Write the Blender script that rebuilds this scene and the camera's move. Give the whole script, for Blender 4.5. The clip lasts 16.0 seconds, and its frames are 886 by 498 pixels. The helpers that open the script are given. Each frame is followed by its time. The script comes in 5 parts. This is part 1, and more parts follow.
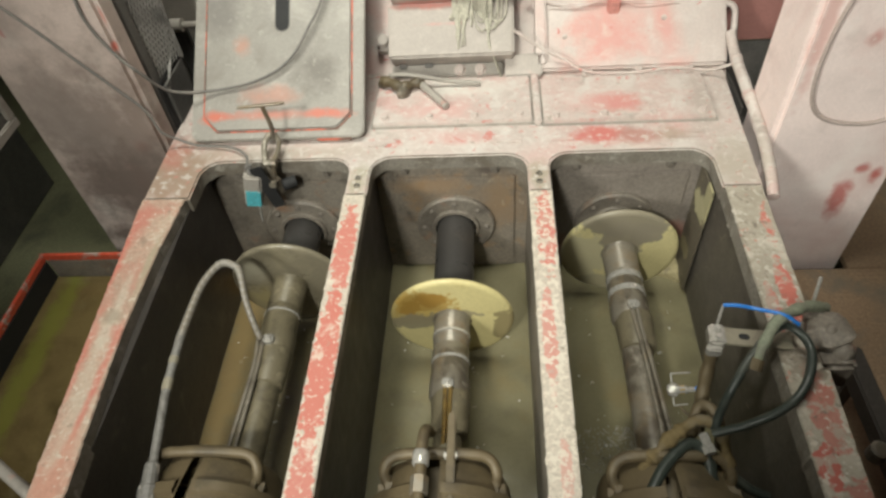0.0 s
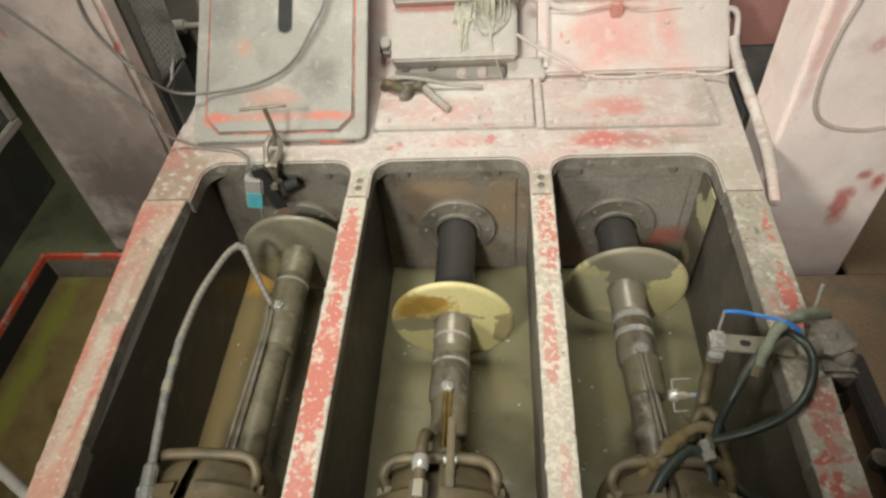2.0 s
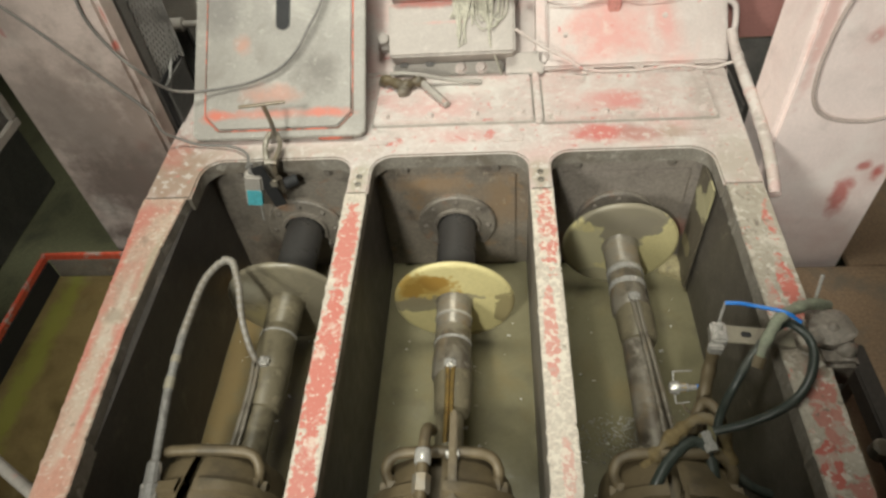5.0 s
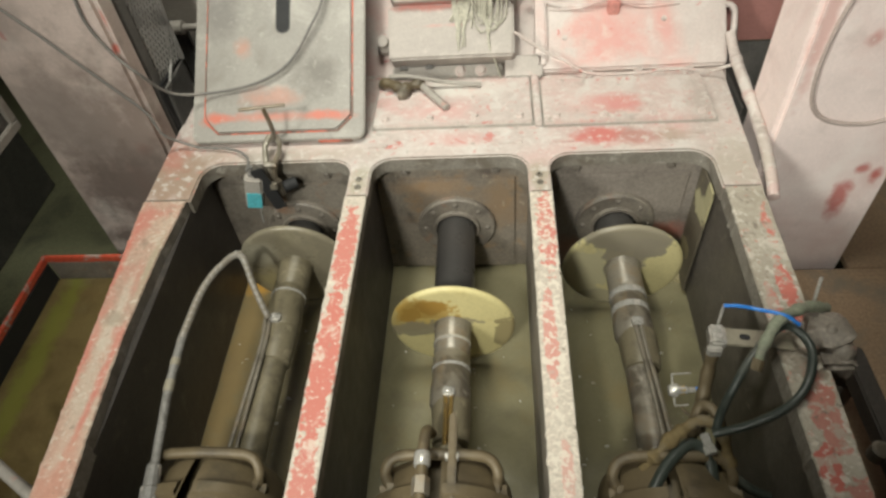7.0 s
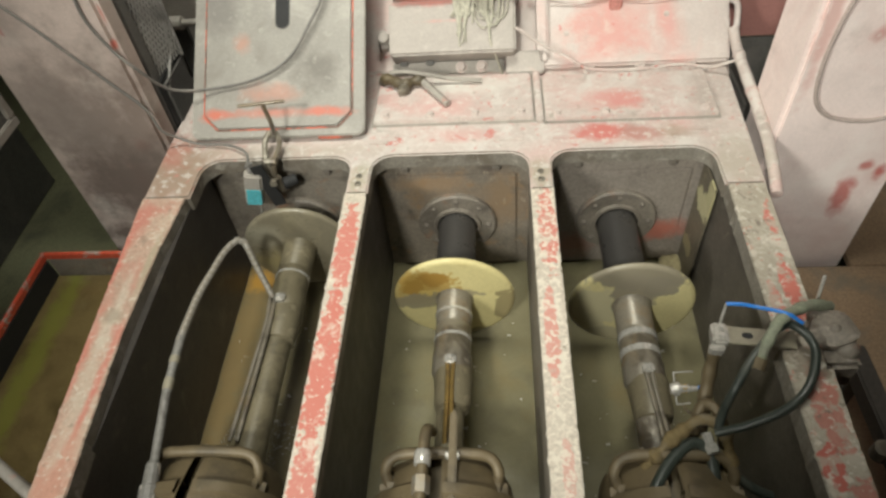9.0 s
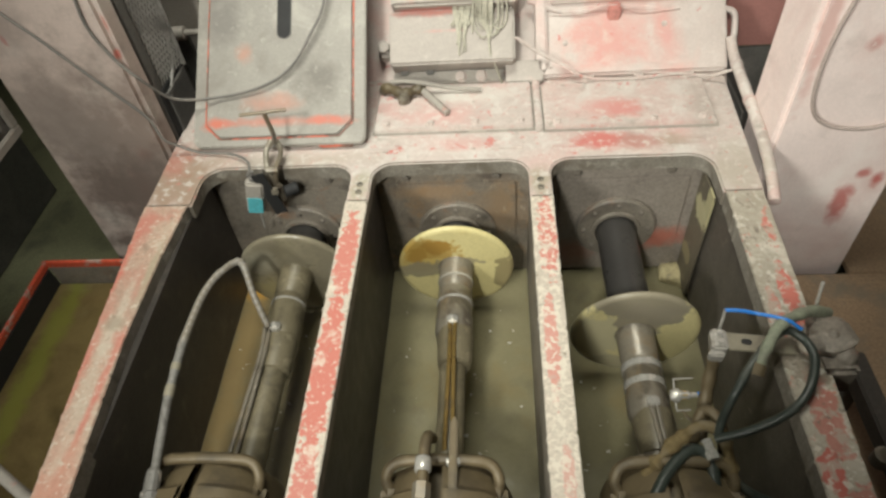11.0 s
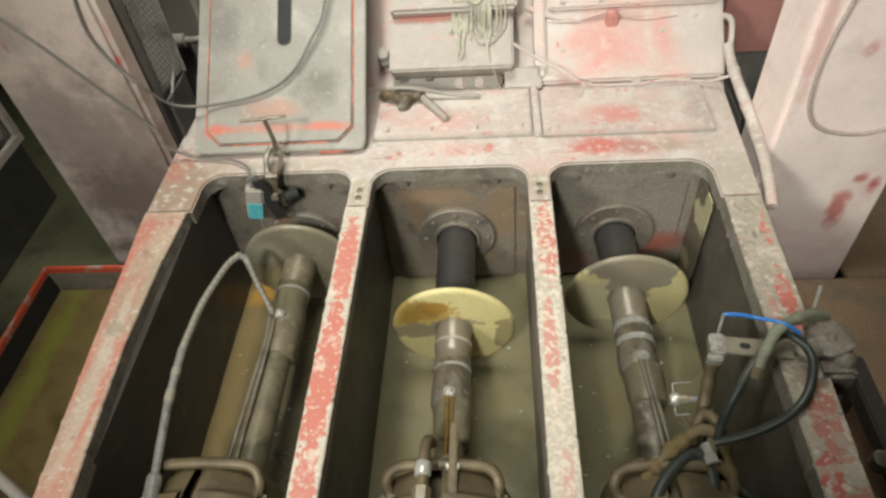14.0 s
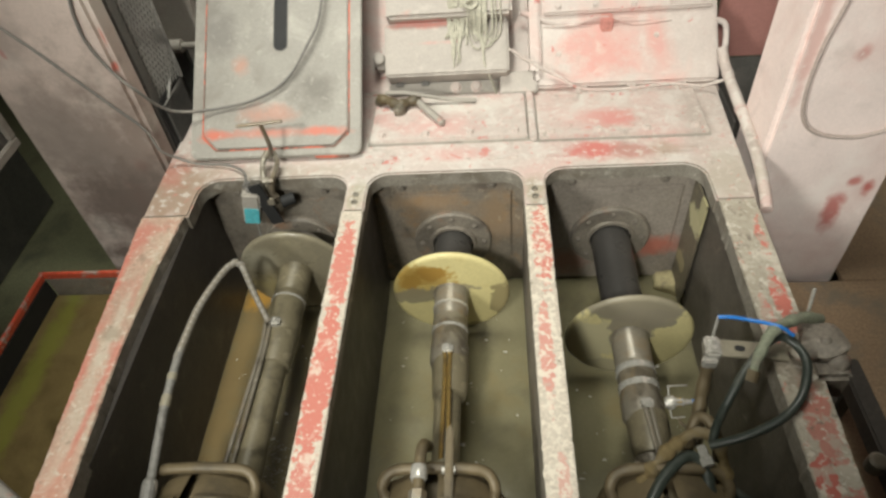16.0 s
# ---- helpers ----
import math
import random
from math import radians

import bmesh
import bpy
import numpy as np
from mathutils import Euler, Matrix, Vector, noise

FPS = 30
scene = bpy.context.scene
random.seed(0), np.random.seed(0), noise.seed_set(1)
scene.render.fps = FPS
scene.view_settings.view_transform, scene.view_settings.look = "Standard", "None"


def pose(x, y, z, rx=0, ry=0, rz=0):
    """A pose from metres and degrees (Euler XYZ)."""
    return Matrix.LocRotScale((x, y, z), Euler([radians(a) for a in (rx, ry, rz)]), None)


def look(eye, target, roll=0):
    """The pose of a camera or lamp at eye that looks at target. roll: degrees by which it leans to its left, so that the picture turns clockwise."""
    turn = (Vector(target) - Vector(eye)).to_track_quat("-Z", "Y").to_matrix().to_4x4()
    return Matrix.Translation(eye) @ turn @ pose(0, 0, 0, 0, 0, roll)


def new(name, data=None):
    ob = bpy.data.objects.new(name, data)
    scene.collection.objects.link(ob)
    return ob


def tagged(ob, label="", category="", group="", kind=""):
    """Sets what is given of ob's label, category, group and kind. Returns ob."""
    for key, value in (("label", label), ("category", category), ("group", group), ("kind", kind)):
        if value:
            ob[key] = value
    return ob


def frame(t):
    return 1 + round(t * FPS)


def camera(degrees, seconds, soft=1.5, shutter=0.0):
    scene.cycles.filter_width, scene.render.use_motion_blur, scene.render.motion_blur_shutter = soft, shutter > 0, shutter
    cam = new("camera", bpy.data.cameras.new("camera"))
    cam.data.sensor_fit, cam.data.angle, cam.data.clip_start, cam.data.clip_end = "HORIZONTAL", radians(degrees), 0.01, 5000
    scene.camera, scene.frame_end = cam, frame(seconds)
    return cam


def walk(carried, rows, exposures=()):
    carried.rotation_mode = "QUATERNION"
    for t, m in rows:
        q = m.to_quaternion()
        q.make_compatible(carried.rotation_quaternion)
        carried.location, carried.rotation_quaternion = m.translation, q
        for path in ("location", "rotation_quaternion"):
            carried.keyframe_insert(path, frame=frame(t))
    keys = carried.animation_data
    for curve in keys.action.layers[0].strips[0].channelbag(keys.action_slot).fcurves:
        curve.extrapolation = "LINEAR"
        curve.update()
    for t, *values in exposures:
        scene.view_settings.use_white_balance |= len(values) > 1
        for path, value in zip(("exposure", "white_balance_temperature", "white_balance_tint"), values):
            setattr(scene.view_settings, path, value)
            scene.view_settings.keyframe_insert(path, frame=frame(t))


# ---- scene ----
cam = camera(68.3, 16.0, soft=2.7)
PATH = [
    (0, (0.112, -1.201, 1.014), (-0.054, 0.124, -0.475), -6.3),
    (0.5, (0.11, -1.201, 1.015), (-0.056, 0.126, -0.473), -6.3),
    (1, (0.113, -1.202, 1.013), (-0.056, 0.126, -0.472), -6.4),
    (1.5, (0.109, -1.2, 1.015), (-0.055, 0.128, -0.471), -6.0),
    (2, (0.111, -1.197, 1.015), (-0.057, 0.132, -0.47), -5.9),
    (2.5, (0.11, -1.195, 1.013), (-0.056, 0.13, -0.476), -6.2),
    (3, (0.107, -1.194, 1.013), (-0.057, 0.124, -0.482), -6.1),
    (3.5, (0.11, -1.193, 1.012), (-0.056, 0.12, -0.487), -6.3),
    (4, (0.11, -1.196, 1.013), (-0.058, 0.119, -0.484), -6.4),
    (6.5, (0.113, -1.203, 1.014), (-0.055, 0.126, -0.472), -6.7),
    (7, (0.112, -1.202, 1.016), (-0.056, 0.125, -0.471), -6.5),
    (7.5, (0.111, -1.202, 1.015), (-0.053, 0.129, -0.469), -6.2),
    (8, (0.112, -1.201, 1.014), (-0.051, 0.131, -0.47), -6.5),
    (8.5, (0.109, -1.197, 1.013), (-0.054, 0.127, -0.476), -6.5),
    (9, (0.112, -1.194, 1.012), (-0.059, 0.123, -0.483), -6.6),
    (11.5, (0.112, -1.205, 1.015), (-0.058, 0.138, -0.457), -6.6),
    (12, (0.112, -1.206, 1.016), (-0.059, 0.137, -0.455), -6.8),
    (12.5, (0.113, -1.206, 1.014), (-0.056, 0.142, -0.454), -6.5),
    (13, (0.113, -1.207, 1.015), (-0.056, 0.144, -0.449), -6.3),
    (13.5, (0.114, -1.206, 1.017), (-0.056, 0.145, -0.447), -6.4),
    (14, (0.112, -1.209, 1.016), (-0.056, 0.146, -0.446), -6.5),
    (14.5, (0.111, -1.21, 1.016), (-0.055, 0.145, -0.445), -6.4),
    (15, (0.116, -1.21, 1.017), (-0.05, 0.15, -0.44), -6.7),
    (15.5, (0.116, -1.21, 1.017), (-0.049, 0.151, -0.439), -6.7),
    (16, (0.118, -1.212, 1.017), (-0.045, 0.153, -0.435), -6.5),
]
walk(cam, [(t, look(e, g, r)) for t, e, g, r in PATH], [(0, 0.0), (9, 0.0), (16, 0.06)])

# ---- light and exposure ----
world = bpy.data.worlds.new("hall_world")
scene.world = world
world.use_nodes = True
world.node_tree.nodes["Background"].inputs[0].default_value = (0.75, 0.78, 0.70, 1)
world.node_tree.nodes["Background"].inputs[1].default_value = 0.118
scene.view_settings.exposure = 0.0


def area_lamp(name, eye, target, power, sx, sy, colour):
    data = bpy.data.lights.new(name, "AREA")
    data.shape, data.size, data.size_y, data.energy, data.color = "RECTANGLE", sx, sy, power, colour
    ob = new(name, data)
    ob.matrix_world = look(eye, target)
    return ob


def flood_lamp(name, eye, target, power, cone, size):
    data = bpy.data.lights.new(name, "SPOT")
    data.energy, data.color, data.spot_size, data.spot_blend, data.shadow_soft_size = power, (0.97, 0.965, 0.875), radians(cone), 1.0, size
    new(name, data).matrix_world = look(eye, target)


flood_lamp("hall_floodlight", (-0.55, -2.6, 2.3), (0.42, 0.25, 0.05), 320, 70, 0.16)
flood_lamp("hall_floodlight_low", (-1.60, -2.50, 1.60), (0.95, 0.05, 0.15), 258, 58, 0.30)
over = area_lamp("hall_lamp_over", (-0.25, -0.05, 2.7), (-0.16, 0.25, 0), 11, 1.3, 0.8, (0.97, 0.97, 0.86))
over.data.spread = radians(70)


# ---- materials ----
def material(name, base, rough=0.6, metal=0.0, layers=(), bump=0.0, bump_scale=60.0, gloss_var=0.12, spec=0.5, grain=0.12, spots=(), crisp=0.0, over=()):
    """Base colour with fine grain, then layers of (colour, scale, from, to, detail, strength) laid on by noise in object-independent space."""
    m = bpy.data.materials.new(name)
    m.use_nodes = True
    nt = m.node_tree
    n, l = nt.nodes, nt.links
    bs = n["Principled BSDF"]
    tc = n.new("ShaderNodeTexCoord")
    where = tc.outputs["Object"]

    def noise_at(scale, detail, offset, distort=0.0):
        mp = n.new("ShaderNodeMapping")
        mp.inputs["Location"].default_value = (offset, offset * 1.7, -offset * 0.6)
        l.new(where, mp.inputs["Vector"])
        t = n.new("ShaderNodeTexNoise")
        t.inputs["Scale"].default_value, t.inputs["Detail"].default_value = scale, detail
        t.inputs["Roughness"].default_value, t.inputs["Distortion"].default_value = 0.62, distort
        l.new(mp.outputs[0], t.inputs["Vector"])
        return t.outputs["Fac"]

    def mix(fac, a, b):
        x = n.new("ShaderNodeMix")
        x.data_type = "RGBA"
        if isinstance(fac, float):
            x.inputs["Factor"].default_value = fac
        else:
            l.new(fac, x.inputs["Factor"])
        for sock, v in ((x.inputs["A"], a), (x.inputs["B"], b)):
            if isinstance(v, tuple):
                sock.default_value = (*v, 1)
            else:
                l.new(v, sock)
        return x.outputs["Result"]

    def ramp(fac, a, b, top=1.0):
        r = n.new("ShaderNodeMapRange")
        r.inputs["From Min"].default_value, r.inputs["From Max"].default_value = a, b
        r.inputs["To Max"].default_value = top
        l.new(fac, r.inputs["Value"])
        return r.outputs["Result"]

    g = noise_at(140, 4, 3.1)
    dark = tuple(c * (1 - 2.4 * grain) for c in base)
    lite = tuple(min(1, c * (1 + grain)) for c in base)
    col = mix(ramp(g, 0.3, 0.7), dark, lite)
    big = noise_at(5.5, 5, 9.3)
    col = mix(ramp(big, 0.42, 0.72, 0.35), col, tuple(c * 0.62 for c in base))
    for i, (c, scale, a, b, detail, strength) in enumerate(layers):
        col = mix(ramp(noise_at(scale, detail, 17.0 + 5.3 * i, 0.4), a, b, strength), col, c)
    for i, (centre, size, c, strength) in enumerate(spots):      # stains, and shade on the left column, at set places: centre and half sizes in metres
        mp = n.new("ShaderNodeMapping")
        mp.vector_type = "TEXTURE"
        mp.inputs["Location"].default_value, mp.inputs["Scale"].default_value = centre, size
        l.new(where, mp.inputs["Vector"])
        ln = n.new("ShaderNodeVectorMath")
        ln.operation = "LENGTH"
        l.new(mp.outputs[0], ln.inputs[0])
        add = n.new("ShaderNodeMath")
        add.operation = "MULTIPLY_ADD"
        l.new(noise_at(crisp or 26.0, 7, 70.0 + i), add.inputs[0])
        add.inputs[1].default_value = 1.5
        l.new(ln.outputs["Value"], add.inputs[2])
        inv = n.new("ShaderNodeMapRange")
        inv.inputs["From Min"].default_value, inv.inputs["From Max"].default_value = (1.58, 1.48) if crisp else (1.75, 1.1)
        inv.inputs["To Max"].default_value = strength
        l.new(add.outputs[0], inv.inputs["Value"])
        col = mix(inv.outputs["Result"], col, c)
    for i, (c, scale, a, b, detail, strength) in enumerate(over):
        col = mix(ramp(noise_at(scale, detail, 90.0 + 3.7 * i, 0.3), a, b, strength), col, c)
    l.new(col, bs.inputs["Base Color"])
    rr = n.new("ShaderNodeMapRange")
    rr.inputs["To Min"].default_value, rr.inputs["To Max"].default_value = max(0.02, rough - gloss_var), min(1, rough + gloss_var)
    l.new(noise_at(22, 5, 41.0), rr.inputs["Value"])
    l.new(rr.outputs[0], bs.inputs["Roughness"])
    bs.inputs["Metallic"].default_value = metal
    bs.inputs["Specular IOR Level"].default_value = spec
    if bump:
        bp = n.new("ShaderNodeBump")
        bp.inputs["Strength"].default_value, bp.inputs["Distance"].default_value = bump, 0.004
        l.new(noise_at(bump_scale, 6, 61.0), bp.inputs["Height"])
        l.new(bp.outputs[0], bs.inputs["Normal"])
    return m


RED, CREAM, DIRT = (0.52, 0.075, 0.055), (0.66, 0.60, 0.50), (0.19, 0.16, 0.12)
M_CHIP = material("chipped_cream_and_grey_paint", (0.44, 0.395, 0.32), 0.6, layers=(
    ((0.34, 0.30, 0.235), 9, 0.47, 0.58, 8, 0.8), ((0.56, 0.51, 0.43), 13, 0.52, 0.58, 8, 0.85), ((0.52, 0.15, 0.11), 36, 0.60, 0.64, 7, 0.85), ((0.17, 0.14, 0.10), 30, 0.60, 0.66, 8, 0.85)), bump=0.6, bump_scale=60, crisp=48.0,
    spots=(((0.655, -0.42, 0), (0.020, 0.10, 1), (0.54, 0.14, 0.105), 0.9), ((0.620, -0.45, 0), (0.014, 0.07, 1), (0.55, 0.19, 0.15), 0.85), ((0.665, -0.24, 0), (0.012, 0.05, 1), (0.54, 0.16, 0.12), 0.85),
           ((0.640, -0.66, 0), (0.030, 0.10, 1), (0.44, 0.12, 0.09), 0.7), ((0.615, -0.76, 0), (0.022, 0.05, 1), (0.46, 0.10, 0.075), 0.9), ((0.645, -0.86, 0), (0.03, 0.10, 1), (0.40, 0.14, 0.11), 0.8), ((0.64, -0.56, 0), (0.06, 0.06, 1), (0.22, 0.18, 0.135), 0.75)),
    over=(((0.42, 0.38, 0.31), 30, 0.53, 0.58, 8, 0.75), ((0.60, 0.56, 0.48), 70, 0.57, 0.62, 6, 0.8), ((0.16, 0.13, 0.10), 44, 0.60, 0.66, 7, 0.75)))
M_CHIP_RED = material("cream_paint_with_red_core", (0.60, 0.53, 0.44), 0.6, layers=(
    ((0.36, 0.32, 0.25), 16, 0.56, 0.7, 6, 0.6), (DIRT, 55, 0.64, 0.72, 6, 0.7)), bump=0.4, bump_scale=45, crisp=75.0,
    spots=(((-0.21, -0.30, 0), (0.026, 0.17, 1), (0.53, 0.18, 0.14), 0.95), ((-0.21, -0.58, 0), (0.031, 0.22, 1), (0.53, 0.165, 0.125), 0.95), ((-0.21, -0.84, 0), (0.029, 0.16, 1), (0.53, 0.185, 0.145), 0.92)),
    over=((CREAM, 105, 0.585, 0.63, 6, 0.7), (CREAM, 26, 0.59, 0.66, 7, 0.65), ((0.34, 0.29, 0.22), 60, 0.63, 0.7, 5, 0.7)))
M_CHIP_CREAM = material("cream_paint_with_few_red_flakes", (0.57, 0.50, 0.415), 0.6, layers=(
    ((0.40, 0.36, 0.28), 14, 0.55, 0.7, 6, 0.6), (DIRT, 48, 0.62, 0.7, 6, 0.8)), bump=0.4, bump_scale=45, crisp=75.0,
    spots=(((0.215, -0.25, 0), (0.024, 0.15, 1), (0.54, 0.17, 0.135), 0.9), ((0.205, -0.52, 0), (0.016, 0.14, 1), (0.55, 0.22, 0.18), 0.8), ((0.215, -0.78, 0), (0.012, 0.08, 1), (0.58, 0.30, 0.25), 0.7)),
    over=((CREAM, 80, 0.50, 0.56, 5, 0.85), ((0.45, 0.41, 0.34), 40, 0.55, 0.66, 6, 0.5)))
M_CHIP_DIRTY = material("worn_dirty_red_paint", (0.50, 0.335, 0.255), 0.52, layers=(
    ((0.50, 0.41, 0.32), 9, 0.48, 0.62, 9, 0.6), ((0.50, 0.21, 0.16), 12, 0.50, 0.64, 9, 0.7), (CREAM, 60, 0.60, 0.65, 7, 0.55), (DIRT, 22, 0.60, 0.68, 8, 0.6)), bump=0.6, bump_scale=55,
    spots=(((-0.702, -0.33, 0), (0.016, 0.20, 1), (0.54, 0.15, 0.11), 0.75), ((-0.685, -0.58, 0), (0.020, 0.20, 1), (0.54, 0.17, 0.125), 0.7), ((-0.628, -0.62, 0), (0.010, 0.16, 1), (0.54, 0.16, 0.12), 0.7), ((-0.635, -0.82, 0), (0.045, 0.16, 1), (0.54, 0.25, 0.18), 0.6), ((-0.690, -0.20, 0), (0.03, 0.07, 1), (0.50, 0.18, 0.14), 0.7),
           ((-0.655, -0.48, 0), (0.014, 0.16, 1), (0.55, 0.50, 0.41), 0.55), ((-0.645, -0.70, 0), (0.016, 0.14, 1), (0.52, 0.45, 0.36), 0.5), ((-0.66, -0.47, 0), (0.035, 0.022, 1), (0.27, 0.22, 0.16), 0.55), ((-0.630, -0.32, 0), (0.012, 0.13, 1), (0.36, 0.31, 0.22), 0.8)),
    over=(((0.56, 0.49, 0.40), 34, 0.57, 0.66, 8, 0.6), (CREAM, 95, 0.60, 0.65, 6, 0.6), ((0.25, 0.20, 0.15), 48, 0.63, 0.69, 7, 0.7)))
M_DECK = material("dusty_pink_white_deck_paint", (0.57, 0.49, 0.445), 0.65, layers=(
    ((0.58, 0.34, 0.31), 5.0, 0.48, 0.68, 6, 0.65), ((0.61, 0.57, 0.525), 12, 0.50, 0.62, 7, 0.7), ((0.52, 0.10, 0.08), 21, 0.63, 0.68, 7, 0.7),
    (DIRT, 11, 0.6, 0.75, 6, 0.6)), bump=0.3, bump_scale=40, grain=0.05, spots=(
    ((0.365, 0.062, 0), (0.085, 0.050, 0.1), (0.54, 0.15, 0.125), 0.9), ((0.45, 0.055, 0), (0.07, 0.040, 0.1), (0.42, 0.20, 0.165), 0.8), ((0.42, 0.17, 0), (0.07, 0.05, 0.1), (0.57, 0.19, 0.16), 0.8),
    ((0.53, 0.06, 0), (0.06, 0.035, 0.1), (0.36, 0.27, 0.2), 0.7), ((0.03, 0.065, 0), (0.12, 0.035, 0.1), (0.58, 0.30, 0.27), 0.5), ((0.38, 0.17, 0), (0.11, 0.06, 0.1), (0.58, 0.30, 0.27), 0.6), ((-0.02, 0.16, 0), (0.13, 0.05, 0.1), (0.60, 0.34, 0.31), 0.6), ((0.21, -0.08, 0), (0.035, 0.075, 1), (0.33, 0.30, 0.22), 0.8), ((-0.21, -0.08, 0), (0.035, 0.075, 1), (0.36, 0.33, 0.24), 0.8),
    ((-0.66, -0.05, 0), (0.13, 0.17, 1), (0.30, 0.205, 0.14), 0.85), ((-0.69, 0.03, 0), (0.05, 0.08, 1), (0.42, 0.17, 0.125), 0.7), ((0.65, -0.06, 0), (0.09, 0.13, 1), (0.42, 0.37, 0.30), 0.75), ((-0.42, 0.02, 0), (0.30, 0.04, 1), (0.42, 0.36, 0.29), 0.6), ((0.62, 0.16, 0), (0.05, 0.13, 1), (0.38, 0.32, 0.28), 0.65), ((0.04, 0.25, 0), (0.16, 0.05, 0.1), (0.62, 0.60, 0.54), 0.7)),
    over=(((0.63, 0.59, 0.54), 48, 0.55, 0.62, 7, 0.6), ((0.54, 0.20, 0.165), 60, 0.62, 0.67, 6, 0.6), ((0.30, 0.26, 0.21), 34, 0.62, 0.70, 7, 0.6)))
M_HOUSING = material("pink_dusted_housing_paint", (0.57, 0.495, 0.455), 0.6, layers=(
    ((0.62, 0.34, 0.30), 4.2, 0.50, 0.68, 3, 0.7), ((0.63, 0.575, 0.53), 9, 0.55, 0.7, 4, 0.6), ((0.5, 0.1, 0.08), 30, 0.68, 0.72, 3, 0.8)), bump=0.15, bump_scale=24, grain=0.04, spots=(((0.40, 0.40, 0.07), (0.13, 0.10, 0.10), (0.60, 0.27, 0.23), 0.7), ((0.56, 0.42, 0.09), (0.035, 0.10, 0.10), (0.60, 0.30, 0.26), 0.6)), over=(((0.62, 0.57, 0.53), 20, 0.56, 0.68, 6, 0.45), ((0.40, 0.33, 0.29), 17, 0.62, 0.74, 6, 0.4), ((0.52, 0.16, 0.13), 55, 0.68, 0.71, 4, 0.7)))
# Large dark brown spots paint soft shade low on the column; reds are paint.
M_COLUMN = material("pink_grey_sprayed_steel_shaded", (0.62, 0.51, 0.455), 0.7, layers=(
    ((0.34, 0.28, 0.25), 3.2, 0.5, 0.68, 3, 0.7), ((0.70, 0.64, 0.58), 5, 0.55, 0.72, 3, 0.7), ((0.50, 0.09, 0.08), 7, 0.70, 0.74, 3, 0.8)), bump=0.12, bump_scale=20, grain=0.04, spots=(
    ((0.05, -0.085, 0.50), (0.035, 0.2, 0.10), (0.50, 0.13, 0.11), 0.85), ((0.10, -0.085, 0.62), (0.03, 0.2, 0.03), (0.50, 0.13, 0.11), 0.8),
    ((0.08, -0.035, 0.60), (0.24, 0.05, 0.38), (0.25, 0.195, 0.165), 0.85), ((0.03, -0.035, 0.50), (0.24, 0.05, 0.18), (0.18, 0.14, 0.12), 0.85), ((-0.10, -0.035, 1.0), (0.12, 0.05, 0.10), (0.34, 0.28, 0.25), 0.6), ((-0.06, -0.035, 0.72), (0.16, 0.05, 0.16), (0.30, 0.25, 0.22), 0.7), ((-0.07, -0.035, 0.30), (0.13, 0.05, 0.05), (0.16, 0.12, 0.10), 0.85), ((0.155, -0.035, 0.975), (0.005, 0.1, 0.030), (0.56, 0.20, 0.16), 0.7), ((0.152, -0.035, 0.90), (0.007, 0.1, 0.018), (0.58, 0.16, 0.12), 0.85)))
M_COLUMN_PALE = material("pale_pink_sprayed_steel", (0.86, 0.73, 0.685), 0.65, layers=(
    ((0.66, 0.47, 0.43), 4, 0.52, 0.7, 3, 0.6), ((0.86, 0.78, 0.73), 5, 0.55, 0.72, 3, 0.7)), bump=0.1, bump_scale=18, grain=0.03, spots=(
    ((0.06, -0.085, 0.45), (0.03, 0.2, 0.085), (0.50, 0.15, 0.13), 0.9), ((0.08, -0.085, 0.545), (0.022, 0.2, 0.02), (0.50, 0.15, 0.13), 0.85), ((0.117, -0.085, 0.522), (0.018, 0.2, 0.03), (0.48, 0.12, 0.10), 0.9),
    ((-0.026, -0.085, 0.885), (0.02, 0.2, 0.025), (0.58, 0.28, 0.25), 0.8), ((-0.13, -0.085, 0.95), (0.018, 0.2, 0.25), (0.62, 0.36, 0.32), 0.7)), over=(((0.52, 0.44, 0.40), 11, 0.58, 0.74, 5, 0.45), ((0.80, 0.77, 0.73), 40, 0.66, 0.72, 5, 0.5)))
M_GREYDUST = material("dusty_grey_beige_paint", (0.36, 0.33, 0.29), 0.6, layers=(
    ((0.20, 0.18, 0.155), 6, 0.52, 0.7, 4, 0.8), ((0.55, 0.13, 0.09), 9, 0.66, 0.72, 4, 0.7), ((0.52, 0.48, 0.42), 16, 0.55, 0.68, 5, 0.5)), bump=0.15, bump_scale=30, grain=0.05)
M_BOX = material("dusty_box_paint", (0.43, 0.385, 0.345), 0.65, layers=(
    ((0.58, 0.27, 0.22), 7, 0.58, 0.7, 4, 0.6), ((0.56, 0.51, 0.46), 12, 0.56, 0.68, 5, 0.6), ((0.34, 0.31, 0.27), 6, 0.55, 0.7, 4, 0.6)), bump=0.15, grain=0.05, spots=(((-0.06, 0.407, 0.170), (0.15, 0.014, 0.02), (0.60, 0.23, 0.19), 0.8), ((-0.02, 0.37, 0.13), (0.09, 0.006, 0.01), (0.60, 0.26, 0.22), 0.6)))
M_ORANGE = material("fresh_red_orange_paint", (0.62, 0.10, 0.05), 0.5, layers=(((0.40, 0.36, 0.31), 20, 0.55, 0.62, 6, 0.85),), bump=0.2)
M_WALL = material("mud_stained_steel", (0.225, 0.198, 0.162), 0.5, layers=(
    ((0.25, 0.13, 0.07), 13, 0.58, 0.7, 7, 0.7), ((0.06, 0.05, 0.045), 7, 0.5, 0.7, 6, 0.8), ((0.34, 0.29, 0.22), 28, 0.66, 0.72, 6, 0.6)), bump=0.5, bump_scale=35, spec=0.4)
